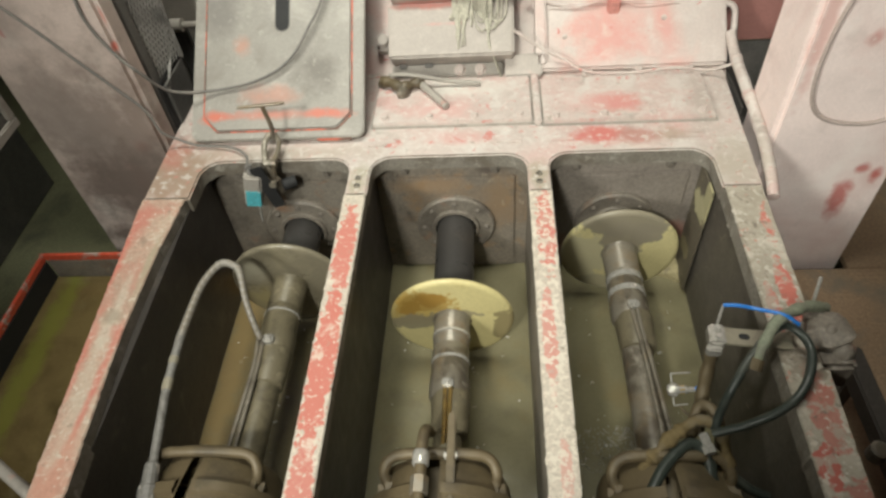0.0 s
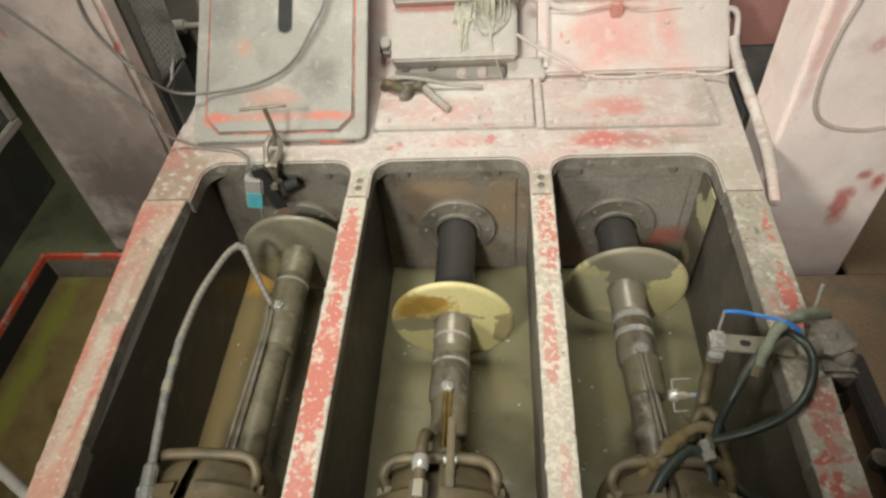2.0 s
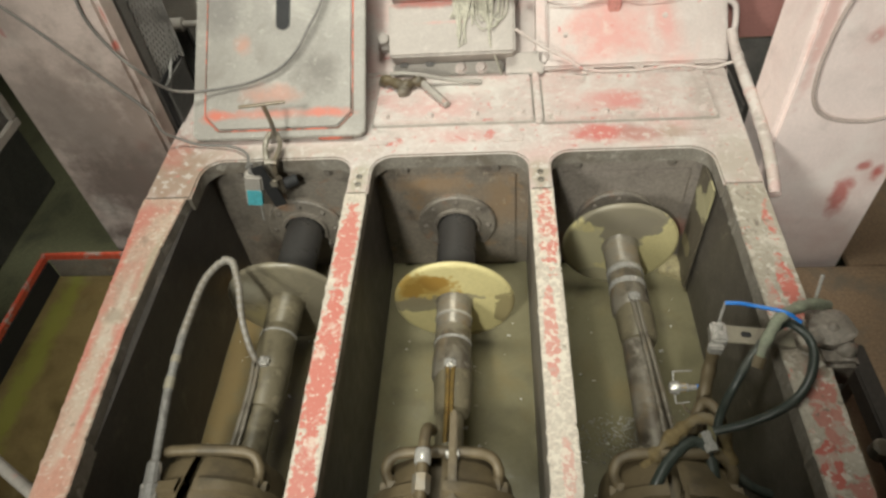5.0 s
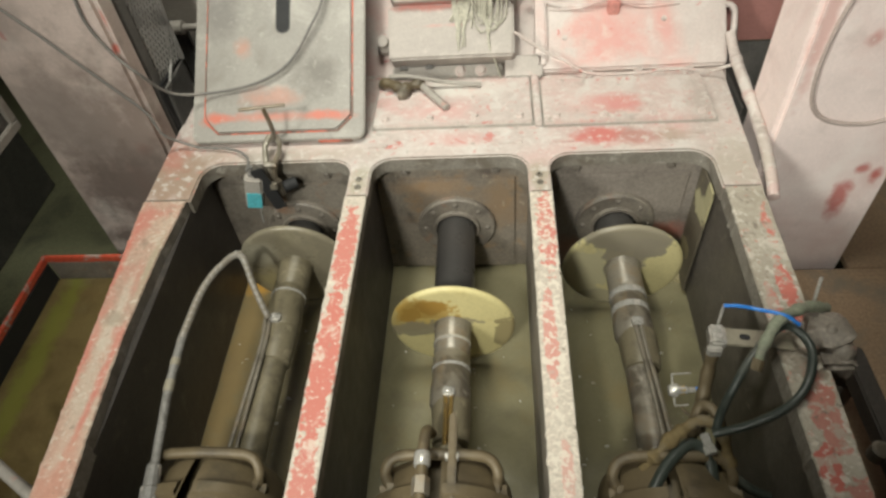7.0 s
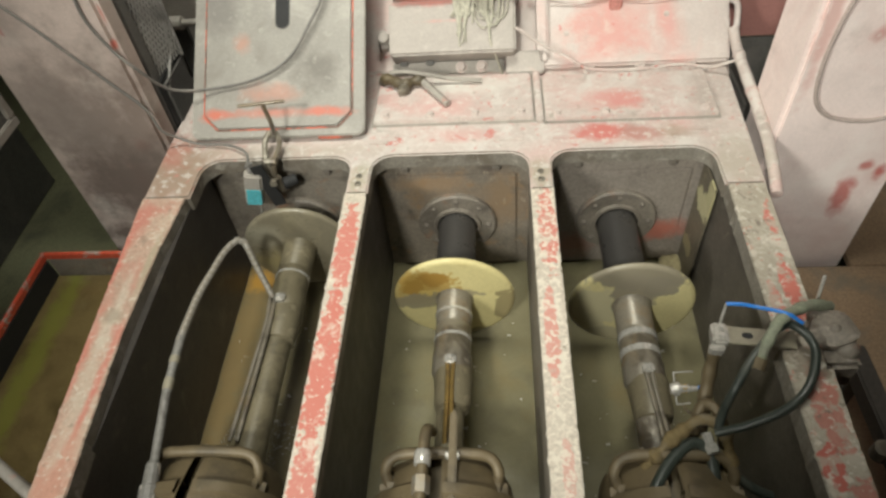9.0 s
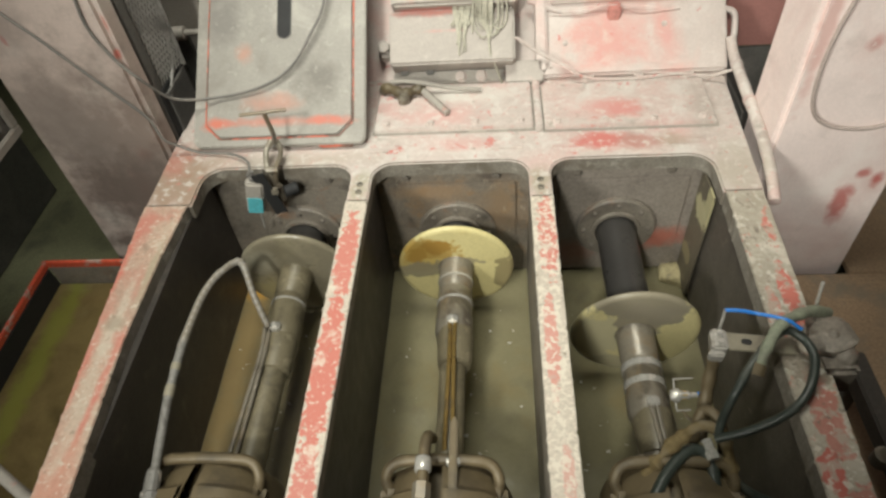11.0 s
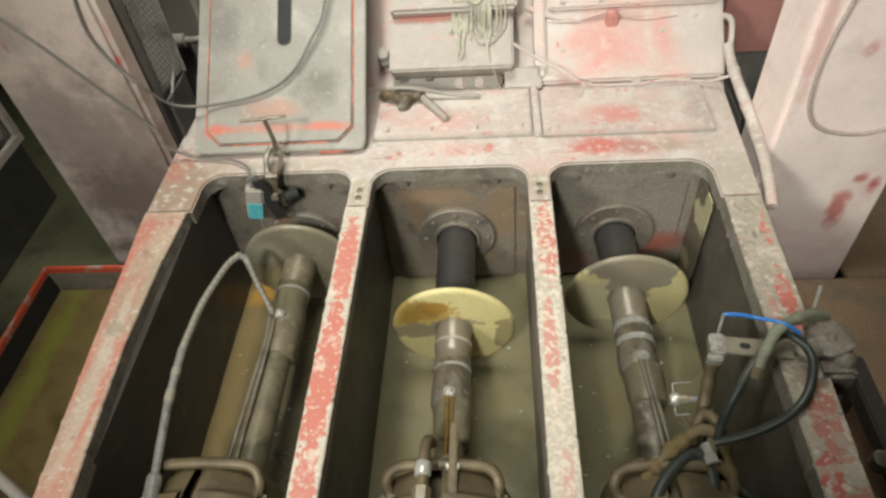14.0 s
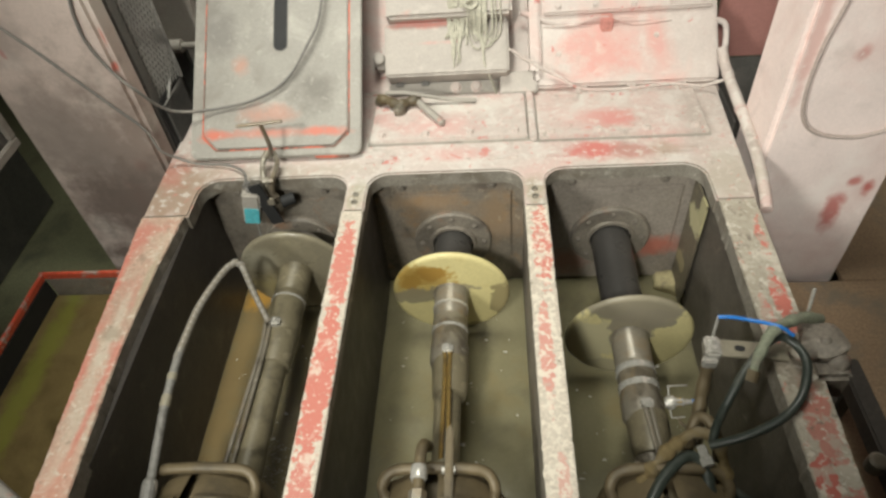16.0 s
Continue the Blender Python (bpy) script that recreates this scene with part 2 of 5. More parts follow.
M_MUD_DEPOSIT = material("dried_yellow_mud_deposit", (0.42, 0.36, 0.20), 0.8, layers=(((0.20, 0.17, 0.11), 40, 0.5, 0.65, 5, 0.7),), bump=0.6)
M_MUD = material("olive_drilling_mud", (0.222, 0.20, 0.118), 0.18, layers=(
    ((0.23, 0.165, 0.07), 5, 0.54, 0.72, 4, 0.45), ((0.13, 0.118, 0.08), 7, 0.52, 0.7, 4, 0.6)), bump=0.25, bump_scale=16, gloss_var=0.08, grain=0.03)
M_GREENMUD = material("green_tinged_liquid", (0.155, 0.115, 0.048), 0.16, layers=(((0.085, 0.06, 0.026), 3.5, 0.46, 0.62, 5, 0.85), ((0.20, 0.17, 0.085), 6, 0.54, 0.68, 5, 0.5)), bump=0.1, bump_scale=8, grain=0.03, spots=(((-1.07, -0.5, -0.335), (0.045, 0.9, 1), (0.15, 0.155, 0.03), 0.75),))
# Stained steel darkened to carry the shade on walls turned from the light.
M_WALL_DARK = material("shade_black_stained_steel", (0.06, 0.052, 0.045), 0.45, layers=(((0.12, 0.10, 0.08), 12, 0.56, 0.7, 6, 0.6),), bump=0.4, bump_scale=30)
# Streaked steel toned down evenly for the shade at the bay's near end.
M_WALL_RIGHT = material("shade_toned_streaked_steel", (0.12, 0.105, 0.086), 0.45, layers=(((0.06, 0.052, 0.045), 10, 0.5, 0.68, 6, 0.7), ((0.30, 0.27, 0.2), 26, 0.66, 0.72, 6, 0.6)), bump=0.4, bump_scale=30)
M_MUD_ORANGE = material("orange_tinged_drilling_mud", (0.205, 0.175, 0.10), 0.2, layers=(((0.13, 0.118, 0.08), 7, 0.52, 0.7, 4, 0.6),), bump=0.25, bump_scale=16, gloss_var=0.08, grain=0.03, spots=(
    ((-0.575, -0.30, -0.415), (0.055, 0.60, 1), (0.25, 0.165, 0.065), 0.6), ((-0.57, -0.05, -0.415), (0.06, 0.05, 1), (0.50, 0.27, 0.05), 0.8)))
M_BLACKROD = material("wet_black_rod", (0.068, 0.064, 0.06), 0.30, 0.25, layers=(((0.09, 0.08, 0.07), 12, 0.55, 0.7, 4, 0.5),), bump=0.05, grain=0.05)
M_ROD = material("wet_muddy_steel", (0.23, 0.205, 0.16), 0.32, 0.18, layers=(((0.10, 0.082, 0.06), 16, 0.47, 0.6, 7, 0.85), ((0.38, 0.345, 0.28), 34, 0.60, 0.68, 7, 0.6), ((0.23, 0.165, 0.09), 9, 0.50, 0.64, 6, 0.7)), bump=0.3, bump_scale=30, grain=0.05)
M_ROD_TAN = material("tan_mud_coated_steel", (0.185, 0.158, 0.10), 0.42, 0.05, layers=(((0.10, 0.085, 0.055), 18, 0.50, 0.64, 7, 0.8), ((0.29, 0.25, 0.165), 30, 0.58, 0.68, 6, 0.6)), bump=0.35, bump_scale=28, grain=0.05)
M_STEEL = material("bright_wet_steel", (0.55, 0.53, 0.48), 0.22, 0.4, layers=(((0.2, 0.17, 0.13), 30, 0.55, 0.68, 5, 0.6),), bump=0.1)
M_WALL_MID = material("rust_streaked_steel", (0.235, 0.202, 0.162), 0.5, layers=(
    ((0.06, 0.05, 0.045), 9, 0.55, 0.7, 6, 0.8), ((0.34, 0.29, 0.22), 28, 0.66, 0.72, 6, 0.6)), bump=0.5, bump_scale=35, spec=0.5,
    over=(((0.30, 0.19, 0.10), 16, 0.56, 0.66, 7, 0.6), ((0.42, 0.36, 0.27), 55, 0.64, 0.69, 6, 0.6)),
    spots=(((-0.06, 0.0, -0.10), (0.13, 1, 0.035), (0.36, 0.24, 0.14), 0.65), ((0.12, 0.0, -0.16), (0.05, 1, 0.12), (0.27, 0.18, 0.10), 0.65), ((0.05, 0.0, -0.19), (0.22, 1, 0.10), (0.24, 0.17, 0.11), 0.6), ((0.10, 0.0, -0.06), (0.05, 1, 0.02), (0.09, 0.07, 0.06), 0.7)))
M_WALL_RED = material("stained_steel_with_old_red_paint", (0.275, 0.24, 0.205), 0.42, layers=(
    ((0.07, 0.06, 0.052), 8, 0.55, 0.7, 6, 0.6),), bump=0.4, bump_scale=35, spots=(((0.53, 0.0, -0.285), (0.10, 1, 0.05), (0.42, 0.13, 0.09), 0.85), ((0.31, 0.0, -0.34), (0.08, 1, 0.06), (0.30, 0.11, 0.08), 0.6)))
M_COVER = material("dusty_grey_cover_paint", (0.325, 0.305, 0.27), 0.6, layers=(
    ((0.21, 0.19, 0.165), 6, 0.54, 0.7, 4, 0.7), ((0.50, 0.47, 0.42), 9, 0.55, 0.7, 5, 0.5)), bump=0.15, bump_scale=30, grain=0.05, spots=(
    ((-0.03, 0.033, 0.047), (0.15, 0.013, 0.10), (0.54, 0.16, 0.105), 0.65), ((0.13, 0.033, 0.047), (0.08, 0.013, 0.10), (0.57, 0.14, 0.085), 0.75), ((-0.16, 0.033, 0.047), (0.05, 0.015, 0.10), (0.57, 0.14, 0.085), 0.8), ((-0.02, 0.075, 0.07), (0.09, 0.03, 0.10), (0.52, 0.22, 0.15), 0.5),
    ((0.10, 0.12, 0.10), (0.07, 0.06, 0.10), (0.16, 0.145, 0.125), 0.8), ((-0.15, 0.26, 0.20), (0.06, 0.09, 0.10), (0.18, 0.165, 0.15), 0.7), ((-0.09, 0.18, 0.13), (0.03, 0.03, 0.10), (0.50, 0.24, 0.17), 0.6)), over=(((0.22, 0.20, 0.175), 13, 0.60, 0.74, 6, 0.5), ((0.46, 0.44, 0.39), 45, 0.60, 0.68, 6, 0.4)))
M_GROOVE = material("rusty_groove_paint", (0.20, 0.115, 0.085), 0.6, layers=(((0.60, 0.15, 0.09), 14, 0.5, 0.58, 5, 0.85),))
M_DISC_MID = material("yellow_disc_with_oil_stain", (0.64, 0.56, 0.27), 0.5, bump=0.15, grain=0.04, crisp=44.0, layers=(((0.50, 0.40, 0.16), 9, 0.58, 0.7, 5, 0.5),), spots=(
    ((-0.105, 0.0, 0.045), (0.085, 1, 0.075), (0.40, 0.30, 0.10), 0.8), ((-0.062, 0.0, 0.058), (0.090, 1, 0.062), (0.44, 0.28, 0.065), 0.85), ((-0.045, 0.0, 0.078), (0.045, 1, 0.030), (0.34, 0.19, 0.035), 0.85), ((-0.095, 0.0, 0.050), (0.030, 1, 0.040), (0.36, 0.21, 0.04), 0.8), ((-0.050, 0.0, 0.028), (0.040, 1, 0.014), (0.58, 0.44, 0.14), 0.8),
    ((-0.085, 0.0, -0.004), (0.110, 1, 0.036), (0.27, 0.235, 0.15), 0.92), ((0.0, 0.0, 0.022), (0.075, 1, 0.026), (0.27, 0.235, 0.15), 0.85), ((0.128, 0.0, -0.030), (0.042, 1, 0.085), (0.25, 0.205, 0.10), 0.92), ((0.06, 0.0, -0.135), (0.09, 1, 0.028), (0.27, 0.23, 0.13), 0.85)))
M_DISC_RIGHT = material("yellow_disc_with_grey_mud", (0.60, 0.53, 0.27), 0.45, bump=0.15, grain=0.05, crisp=26.0, layers=(((0.45, 0.39, 0.2), 9, 0.55, 0.7, 5, 0.5),), spots=(
    ((-0.105, 0.0, -0.02), (0.085, 1, 0.12), (0.43, 0.395, 0.26), 0.8), ((0.010, 0.0, 0.120), (0.155, 1, 0.075), (0.24, 0.212, 0.155), 0.95), ((0.005, 0.0, 0.045), (0.070, 1, 0.080), (0.25, 0.22, 0.16), 0.95), ((0.055, 0.0, 0.070), (0.055, 1, 0.045), (0.24, 0.212, 0.155), 0.95), ((-0.035, 0.0, -0.12), (0.10, 1, 0.045), (0.34, 0.305, 0.205), 0.85)))
M_DISC_LEFT = material("mud_greyed_wet_disc", (0.205, 0.18, 0.125), 0.30, bump=0.15, grain=0.05, layers=(((0.31, 0.275, 0.18), 6, 0.52, 0.66, 5, 0.6),), spots=(
    ((-0.09, 0.0, 0.06), (0.07, 1, 0.05), (0.36, 0.34, 0.26), 0.5), ((-0.06, 0.0, -0.06), (0.09, 1, 0.07), (0.36, 0.30, 0.14), 0.7)))
M_GREYFOAM = material("mud_greyed_disc", (0.30, 0.27, 0.20), 0.45, layers=(((0.42, 0.38, 0.25), 6, 0.55, 0.62, 5, 0.7), ((0.18, 0.155, 0.115), 9, 0.56, 0.66, 5, 0.8)), bump=0.2, grain=0.06)
M_BRASS = material("brassy_tube", (0.42, 0.29, 0.10), 0.3, 0.7, layers=(((0.2, 0.15, 0.08), 30, 0.55, 0.65, 5, 0.7),))
M_CLAMP = material("muddy_cast_steel", (0.150, 0.115, 0.064), 0.5, 0.1, layers=(((0.05, 0.042, 0.030), 9, 0.5, 0.68, 6, 0.8), ((0.22, 0.18, 0.115), 24, 0.6, 0.7, 5, 0.5)), bump=0.35, bump_scale=30, grain=0.04)
M_HOSE = material("grey_rubber_hose", (0.235, 0.225, 0.205), 0.5, layers=(((0.50, 0.46, 0.40), 38, 0.58, 0.62, 6, 0.85), ((0.11, 0.10, 0.088), 24, 0.52, 0.62, 6, 0.75)), bump=0.3)
M_DARKHOSE = material("dark_green_rubber_hose", (0.045, 0.055, 0.046), 0.35, layers=(((0.14, 0.14, 0.115), 10, 0.55, 0.7, 5, 0.6),), bump=0.2)
M_CABLE = material("dusty_black_cable", (0.19, 0.18, 0.165), 0.6, layers=(((0.26, 0.23, 0.2), 20, 0.5, 0.7, 4, 0.6),))
M_LIGHTCABLE = material("dusty_pale_cable", (0.46, 0.38, 0.34), 0.6)
M_BLUE = material("blue_plastic_tube", (0.03, 0.20, 0.62), 0.35, grain=0.04)
M_TEAL = material("turquoise_label", (0.10, 0.46, 0.52), 0.5, layers=(((0.5, 0.5, 0.46), 40, 0.6, 0.66, 4, 0.8),))
M_ROPE = material("pale_dusty_cord", (0.50, 0.475, 0.385), 0.85, grain=0.14)
M_CLOTH = material("muddy_cloth_wrap", (0.185, 0.135, 0.058), 0.85, layers=(((0.18, 0.15, 0.10), 20, 0.5, 0.65, 5, 0.8),), bump=0.6)
M_PALEWRAP = material("pale_green_wrap", (0.26, 0.28, 0.20), 0.7, layers=(((0.2, 0.19, 0.15), 20, 0.5, 0.65, 5, 0.7),), bump=0.4)
M_DARK = material("dark_dusty_steel", (0.135, 0.13, 0.118), 0.6, layers=(((0.2, 0.18, 0.165), 8, 0.5, 0.7, 5, 0.6),), bump=0.2)
M_MESH = material("grey_perforated_sheet", (0.34, 0.325, 0.30), 0.55, 0.1, layers=(((0.11, 0.1, 0.095), 7, 0.5, 0.7, 5, 0.7),))
M_BLACK = material("black_recess", (0.018, 0.018, 0.018), 0.7)
M_FLOOR = material("wet_green_floor_paint", (0.28, 0.28, 0.165), 0.35, layers=(((0.10, 0.095, 0.07), 4, 0.5, 0.66, 5, 0.8),), bump=0.2, bump_scale=14)
M_CONCRETE = material("grimy_hall_wall", (0.30, 0.28, 0.25), 0.8, layers=(((0.18, 0.165, 0.15), 2, 0.5, 0.7, 5, 0.7),), bump=0.2)
M_LIP = material("bare_grimy_plate_edge", (0.27, 0.245, 0.205), 0.55, layers=(
    ((0.15, 0.125, 0.095), 14, 0.48, 0.62, 7, 0.75), ((0.44, 0.41, 0.35), 34, 0.58, 0.66, 7, 0.6)), bump=0.4, bump_scale=50)
M_FLAKED = material("olive_steel_with_flaked_yellow_paint", (0.15, 0.128, 0.09), 0.5, bump=0.4, bump_scale=40, crisp=42.0, layers=(
    ((0.09, 0.075, 0.055), 9, 0.5, 0.66, 6, 0.7), ((0.24, 0.205, 0.14), 30, 0.6, 0.68, 6, 0.6)), spots=(
    ((0.604, -0.088, -0.075), (1, 0.030, 0.085), (0.44, 0.40, 0.23), 0.9), ((0.604, -0.055, -0.135), (1, 0.062, 0.040), (0.46, 0.42, 0.25), 0.92), ((0.604, -0.035, -0.30), (1, 0.05, 0.03), (0.36, 0.31, 0.17), 0.7)))
M_FOAMBITS = material("white_foam_bubbles", (0.6, 0.58, 0.5), 0.35)


# ---- mesh helpers ----
def part(name, bm, mat, parent=None, label="", smooth=False):
    me = bpy.data.meshes.new(name)
    bmesh.ops.recalc_face_normals(bm, faces=bm.faces)
    bm.to_mesh(me)
    bm.free()
    me.materials.append(mat)
    if smooth:
        for p in me.polygons:
            p.use_smooth = True
        me.set_sharp_from_angle(angle=radians(38))
    ob = new(name, me)
    ob.parent = parent
    if label:
        ob["label"] = label
    return ob


def thing(name, label, category, at=(0, 0, 0), group="", kind=""):
    ob = new(name)
    ob.empty_display_size = 0.05
    ob.location = at
    return tagged(ob, label, category, group, kind)


def bevel(bm, width, segments=2, edges=None):
    if width:
        e = edges or [e for e in bm.edges if len(e.link_faces) == 2 and e.calc_face_angle(0) > 0.5]
        bmesh.ops.bevel(bm, geom=e, offset=width, segments=segments, affect="EDGES", clamp_overlap=True)
    return bm


def box(x0, x1, y0, y1, z0, z1, r=0.003, m=None, bm=None):
    """A bevelled box, added to bm where one is given."""
    b = bmesh.new()
    bmesh.ops.create_cube(b, size=1)
    bmesh.ops.transform(b, verts=b.verts, matrix=Matrix.LocRotScale(((x0 + x1) / 2, (y0 + y1) / 2, (z0 + z1) / 2), None, (x1 - x0, y1 - y0, z1 - z0)))
    bevel(b, r)
    if m is not None:
        bmesh.ops.transform(b, verts=b.verts, matrix=m)
    return join(bm, b)


def join(bm, b):
    if bm is None:
        return b
    me = bpy.data.meshes.new("joining")
    b.to_mesh(me)
    b.free()
    bm.from_mesh(me)
    bpy.data.meshes.remove(me)
    return bm


def prism(outline, z0, z1, r=0.003, m=None, bm=None):
    """An outline in x and y, raised from z0 to z1, with bevelled rims."""
    b = bmesh.new()
    f = b.faces.new([b.verts.new((x, y, z0)) for x, y in outline])
    up = bmesh.ops.extrude_face_region(b, geom=[f])["geom"]
    bmesh.ops.translate(b, verts=[v for v in up if isinstance(v, bmesh.types.BMVert)], vec=(0, 0, z1 - z0))
    bmesh.ops.recalc_face_normals(b, faces=b.faces)
    if r:
        rim = [e for e in b.edges if abs(e.verts[0].co.z - e.verts[1].co.z) < 1e-6]
        bmesh.ops.bevel(b, geom=rim, offset=r, segments=2, affect="EDGES", clamp_overlap=True)
    if m is not None:
        bmesh.ops.transform(b, verts=b.verts, matrix=m)
    return join(bm, b)


def turned(profile, m=None, sides=32, bm=None):
    """A solid of revolution about y: profile of (y, radius)."""
    b = bmesh.new()
    rings = []
    for y, r in profile:
        if r <= 1e-6:
            rings.append([b.verts.new((0, y, 0))])
        else:
            rings.append([b.verts.new((r * math.cos(2 * math.pi * i / sides), y, r * math.sin(2 * math.pi * i / sides))) for i in range(sides)])
    for a, c in zip(rings, rings[1:]):
        for i in range(sides):
            j = (i + 1) % sides
            quad = [a[i % len(a)], a[j % len(a)], c[j % len(c)], c[i % len(c)]]
            quad = list(dict.fromkeys(quad))
            if len(quad) > 2:
                b.faces.new(quad)
    for ring in (rings[0], rings[-1]):
        if len(ring) > 2:
            b.faces.new(ring)
    bmesh.ops.recalc_face_normals(b, faces=b.faces)
    if m is not None:
        bmesh.ops.transform(b, verts=b.verts, matrix=m)
    return join(bm, b)


def along(a, c):
    """A pose at a whose y axis points to c."""
    d = (Vector(c) - Vector(a))
    return Matrix.Translation(a) @ d.to_track_quat("Y", "Z").to_matrix().to_4x4()


def rod(a, c, r, bm=None, sides=16, soft=0.15):
    n = (Vector(c) - Vector(a)).length
    e = min(r * soft, n / 3)
    return turned([(0, r - e), (e, r), (n - e, r), (n, r - e)], along(a, c), sides, bm)


def smooth_path(points, steps=8):
    """A smooth line through the points (Catmull-Rom)."""
    p = [Vector(q) for q in points]
    p = [2 * p[0] - p[1]] + p + [2 * p[-1] - p[-2]]
    out = []
    for i in range(1, len(p) - 2):
        for s in range(steps):
            t = s / steps
            out.append(0.5 * ((2 * p[i]) + (p[i + 1] - p[i - 1]) * t + (2 * p[i - 1] - 5 * p[i] + 4 * p[i + 1] - p[i + 2]) * t * t
                              + (3 * p[i] - p[i - 1] - 3 * p[i + 1] + p[i + 2]) * t ** 3))
    return out + [p[-2]]


def tube(points, r, sides=10, steps=8, bm=None, wobble=0.0):
    """A round tube swept through the points."""
    line = smooth_path(points, steps) if steps > 1 else [Vector(q) for q in points]
    b = bmesh.new()
    rings, normal = [], None
    for i, q in enumerate(line):
        d = (line[min(i + 1, len(line) - 1)] - line[max(i - 1, 0)]).normalized()
        if normal is None:
            normal = d.orthogonal().normalized()
        normal = (normal - d * normal.dot(d)).normalized()
        side = d.cross(normal)
        rr = r * (1 + wobble * noise.noise(q * 60))
        rings.append([b.verts.new(q + rr * (math.cos(2 * math.pi * k / sides) * normal + math.sin(2 * math.pi * k / sides) * side)) for k in range(sides)])
    for a, c in zip(rings, rings[1:]):
        for k in range(sides):
            b.faces.new((a[k], a[(k + 1) % sides], c[(k + 1) % sides], c[k]))
    b.faces.new(rings[0]), b.faces.new(rings[-1])
    bmesh.ops.recalc_face_normals(b, faces=b.faces)
    return join(bm, b)


def bolt(r=0.011, h=0.010):
    """A hexagon bolt head on a washer, standing on z = 0."""
    m = pose(0, 0, 0, 90)
    b = turned([(0, r * 1.35), (0.002, r * 1.35), (0.0025, r * 1.2)], m, 16)
    return turned([(0.002, r), (0.002 + h * 0.8, r), (0.002 + h, r * 0.85)], m, 6, b)


def arc(cx, cy, r, a0, a1, n=6):
    return [(cx + r * math.cos(radians(a0 + (a1 - a0) * i / n)), cy + r * math.sin(radians(a0 + (a1 - a0) * i / n))) for i in range(n + 1)]


# ---- the plan ----
PITCH, CAP, BAY = 0.42, 0.051, 0.369
BAYS = [(-0.604, -0.2355), (-0.1845, 0.1845), (0.2355, 0.604)]
AXES = [-0.406, 0.004, 0.414]
AXIS_Z, MUD_Z, FLOOR_Z = -0.237, -0.415, -0.62
FRONT, JOINT = -1.02, -0.128
SLOPE = 42


# ---- hall ----
def hall():
    part("floor", box(-4, 4, -4, 4, FLOOR_Z - 0.1, FLOOR_Z, 0), M_FLOOR)
    tagged(bpy.data.objects["floor"], "wet floor with worn green paint", "floor", kind="structure")
    for name, b in (("wall_north", (-4, 4, 4, 4.15)), ("wall_south", (-4, 4, -4.15, -4)), ("wall_west", (-4.15, -4, -4, 4)), ("wall_east", (4, 4.15, -4, 4))):
        tagged(part(name, box(*b, FLOOR_Z, 3.0, 0), M_CONCRETE), "grimy grey hall wall", "wall", kind="structure")
    # Unseen walls behind the camera, added to cast the operator's shadow.
    tagged(part("shade_wall_behind", box(0.0, 1.7, -1.54, -1.47, FLOOR_Z, 1.14, 0.01), M_CONCRETE), "unseen plain wall added to shade the front right", "wall", kind="structure")
    tagged(part("shade_wall_behind_low", box(-0.52, -0.0015, -1.54, -1.47, FLOOR_Z, 0.77, 0.01), M_CONCRETE), "unseen lower wall added to block the low floodlight", "wall", kind="structure")
    tagged(part("ceiling", box(-4.15, 4.15, -4.15, 4.15, 3.0, 3.1, 0), M_CONCRETE), "grimy hall ceiling", "ceiling", kind="structure")


hall()


# ---- pump frame ----
def bare_edges(ob):
    """Gives the upright sides of a plate bare, grimy metal."""
    ob.data.materials.append(M_LIP)
    for p in ob.data.polygons:
        if abs(p.normal.z) < 0.35:
            p.material_index = 1
    return ob


def worn_line(points, step=0.007, depth=0.0004, seed=1):
    """An outline with small nicks along its long sides."""
    rnd = random.Random(seed)
    out = []
    for p, q in zip(points, points[1:] + points[:1]):
        p, q = Vector(p), Vector(q)
        n = max(1, int((q - p).length / step))
        for k in range(n):
            v = p.lerp(q, k / n)
            if k:
                v += Vector((rnd.uniform(-depth, depth) - (depth * 5 if rnd.random() < 0.05 else 0), 0))
            out.append((v.x, v.y))
    return out


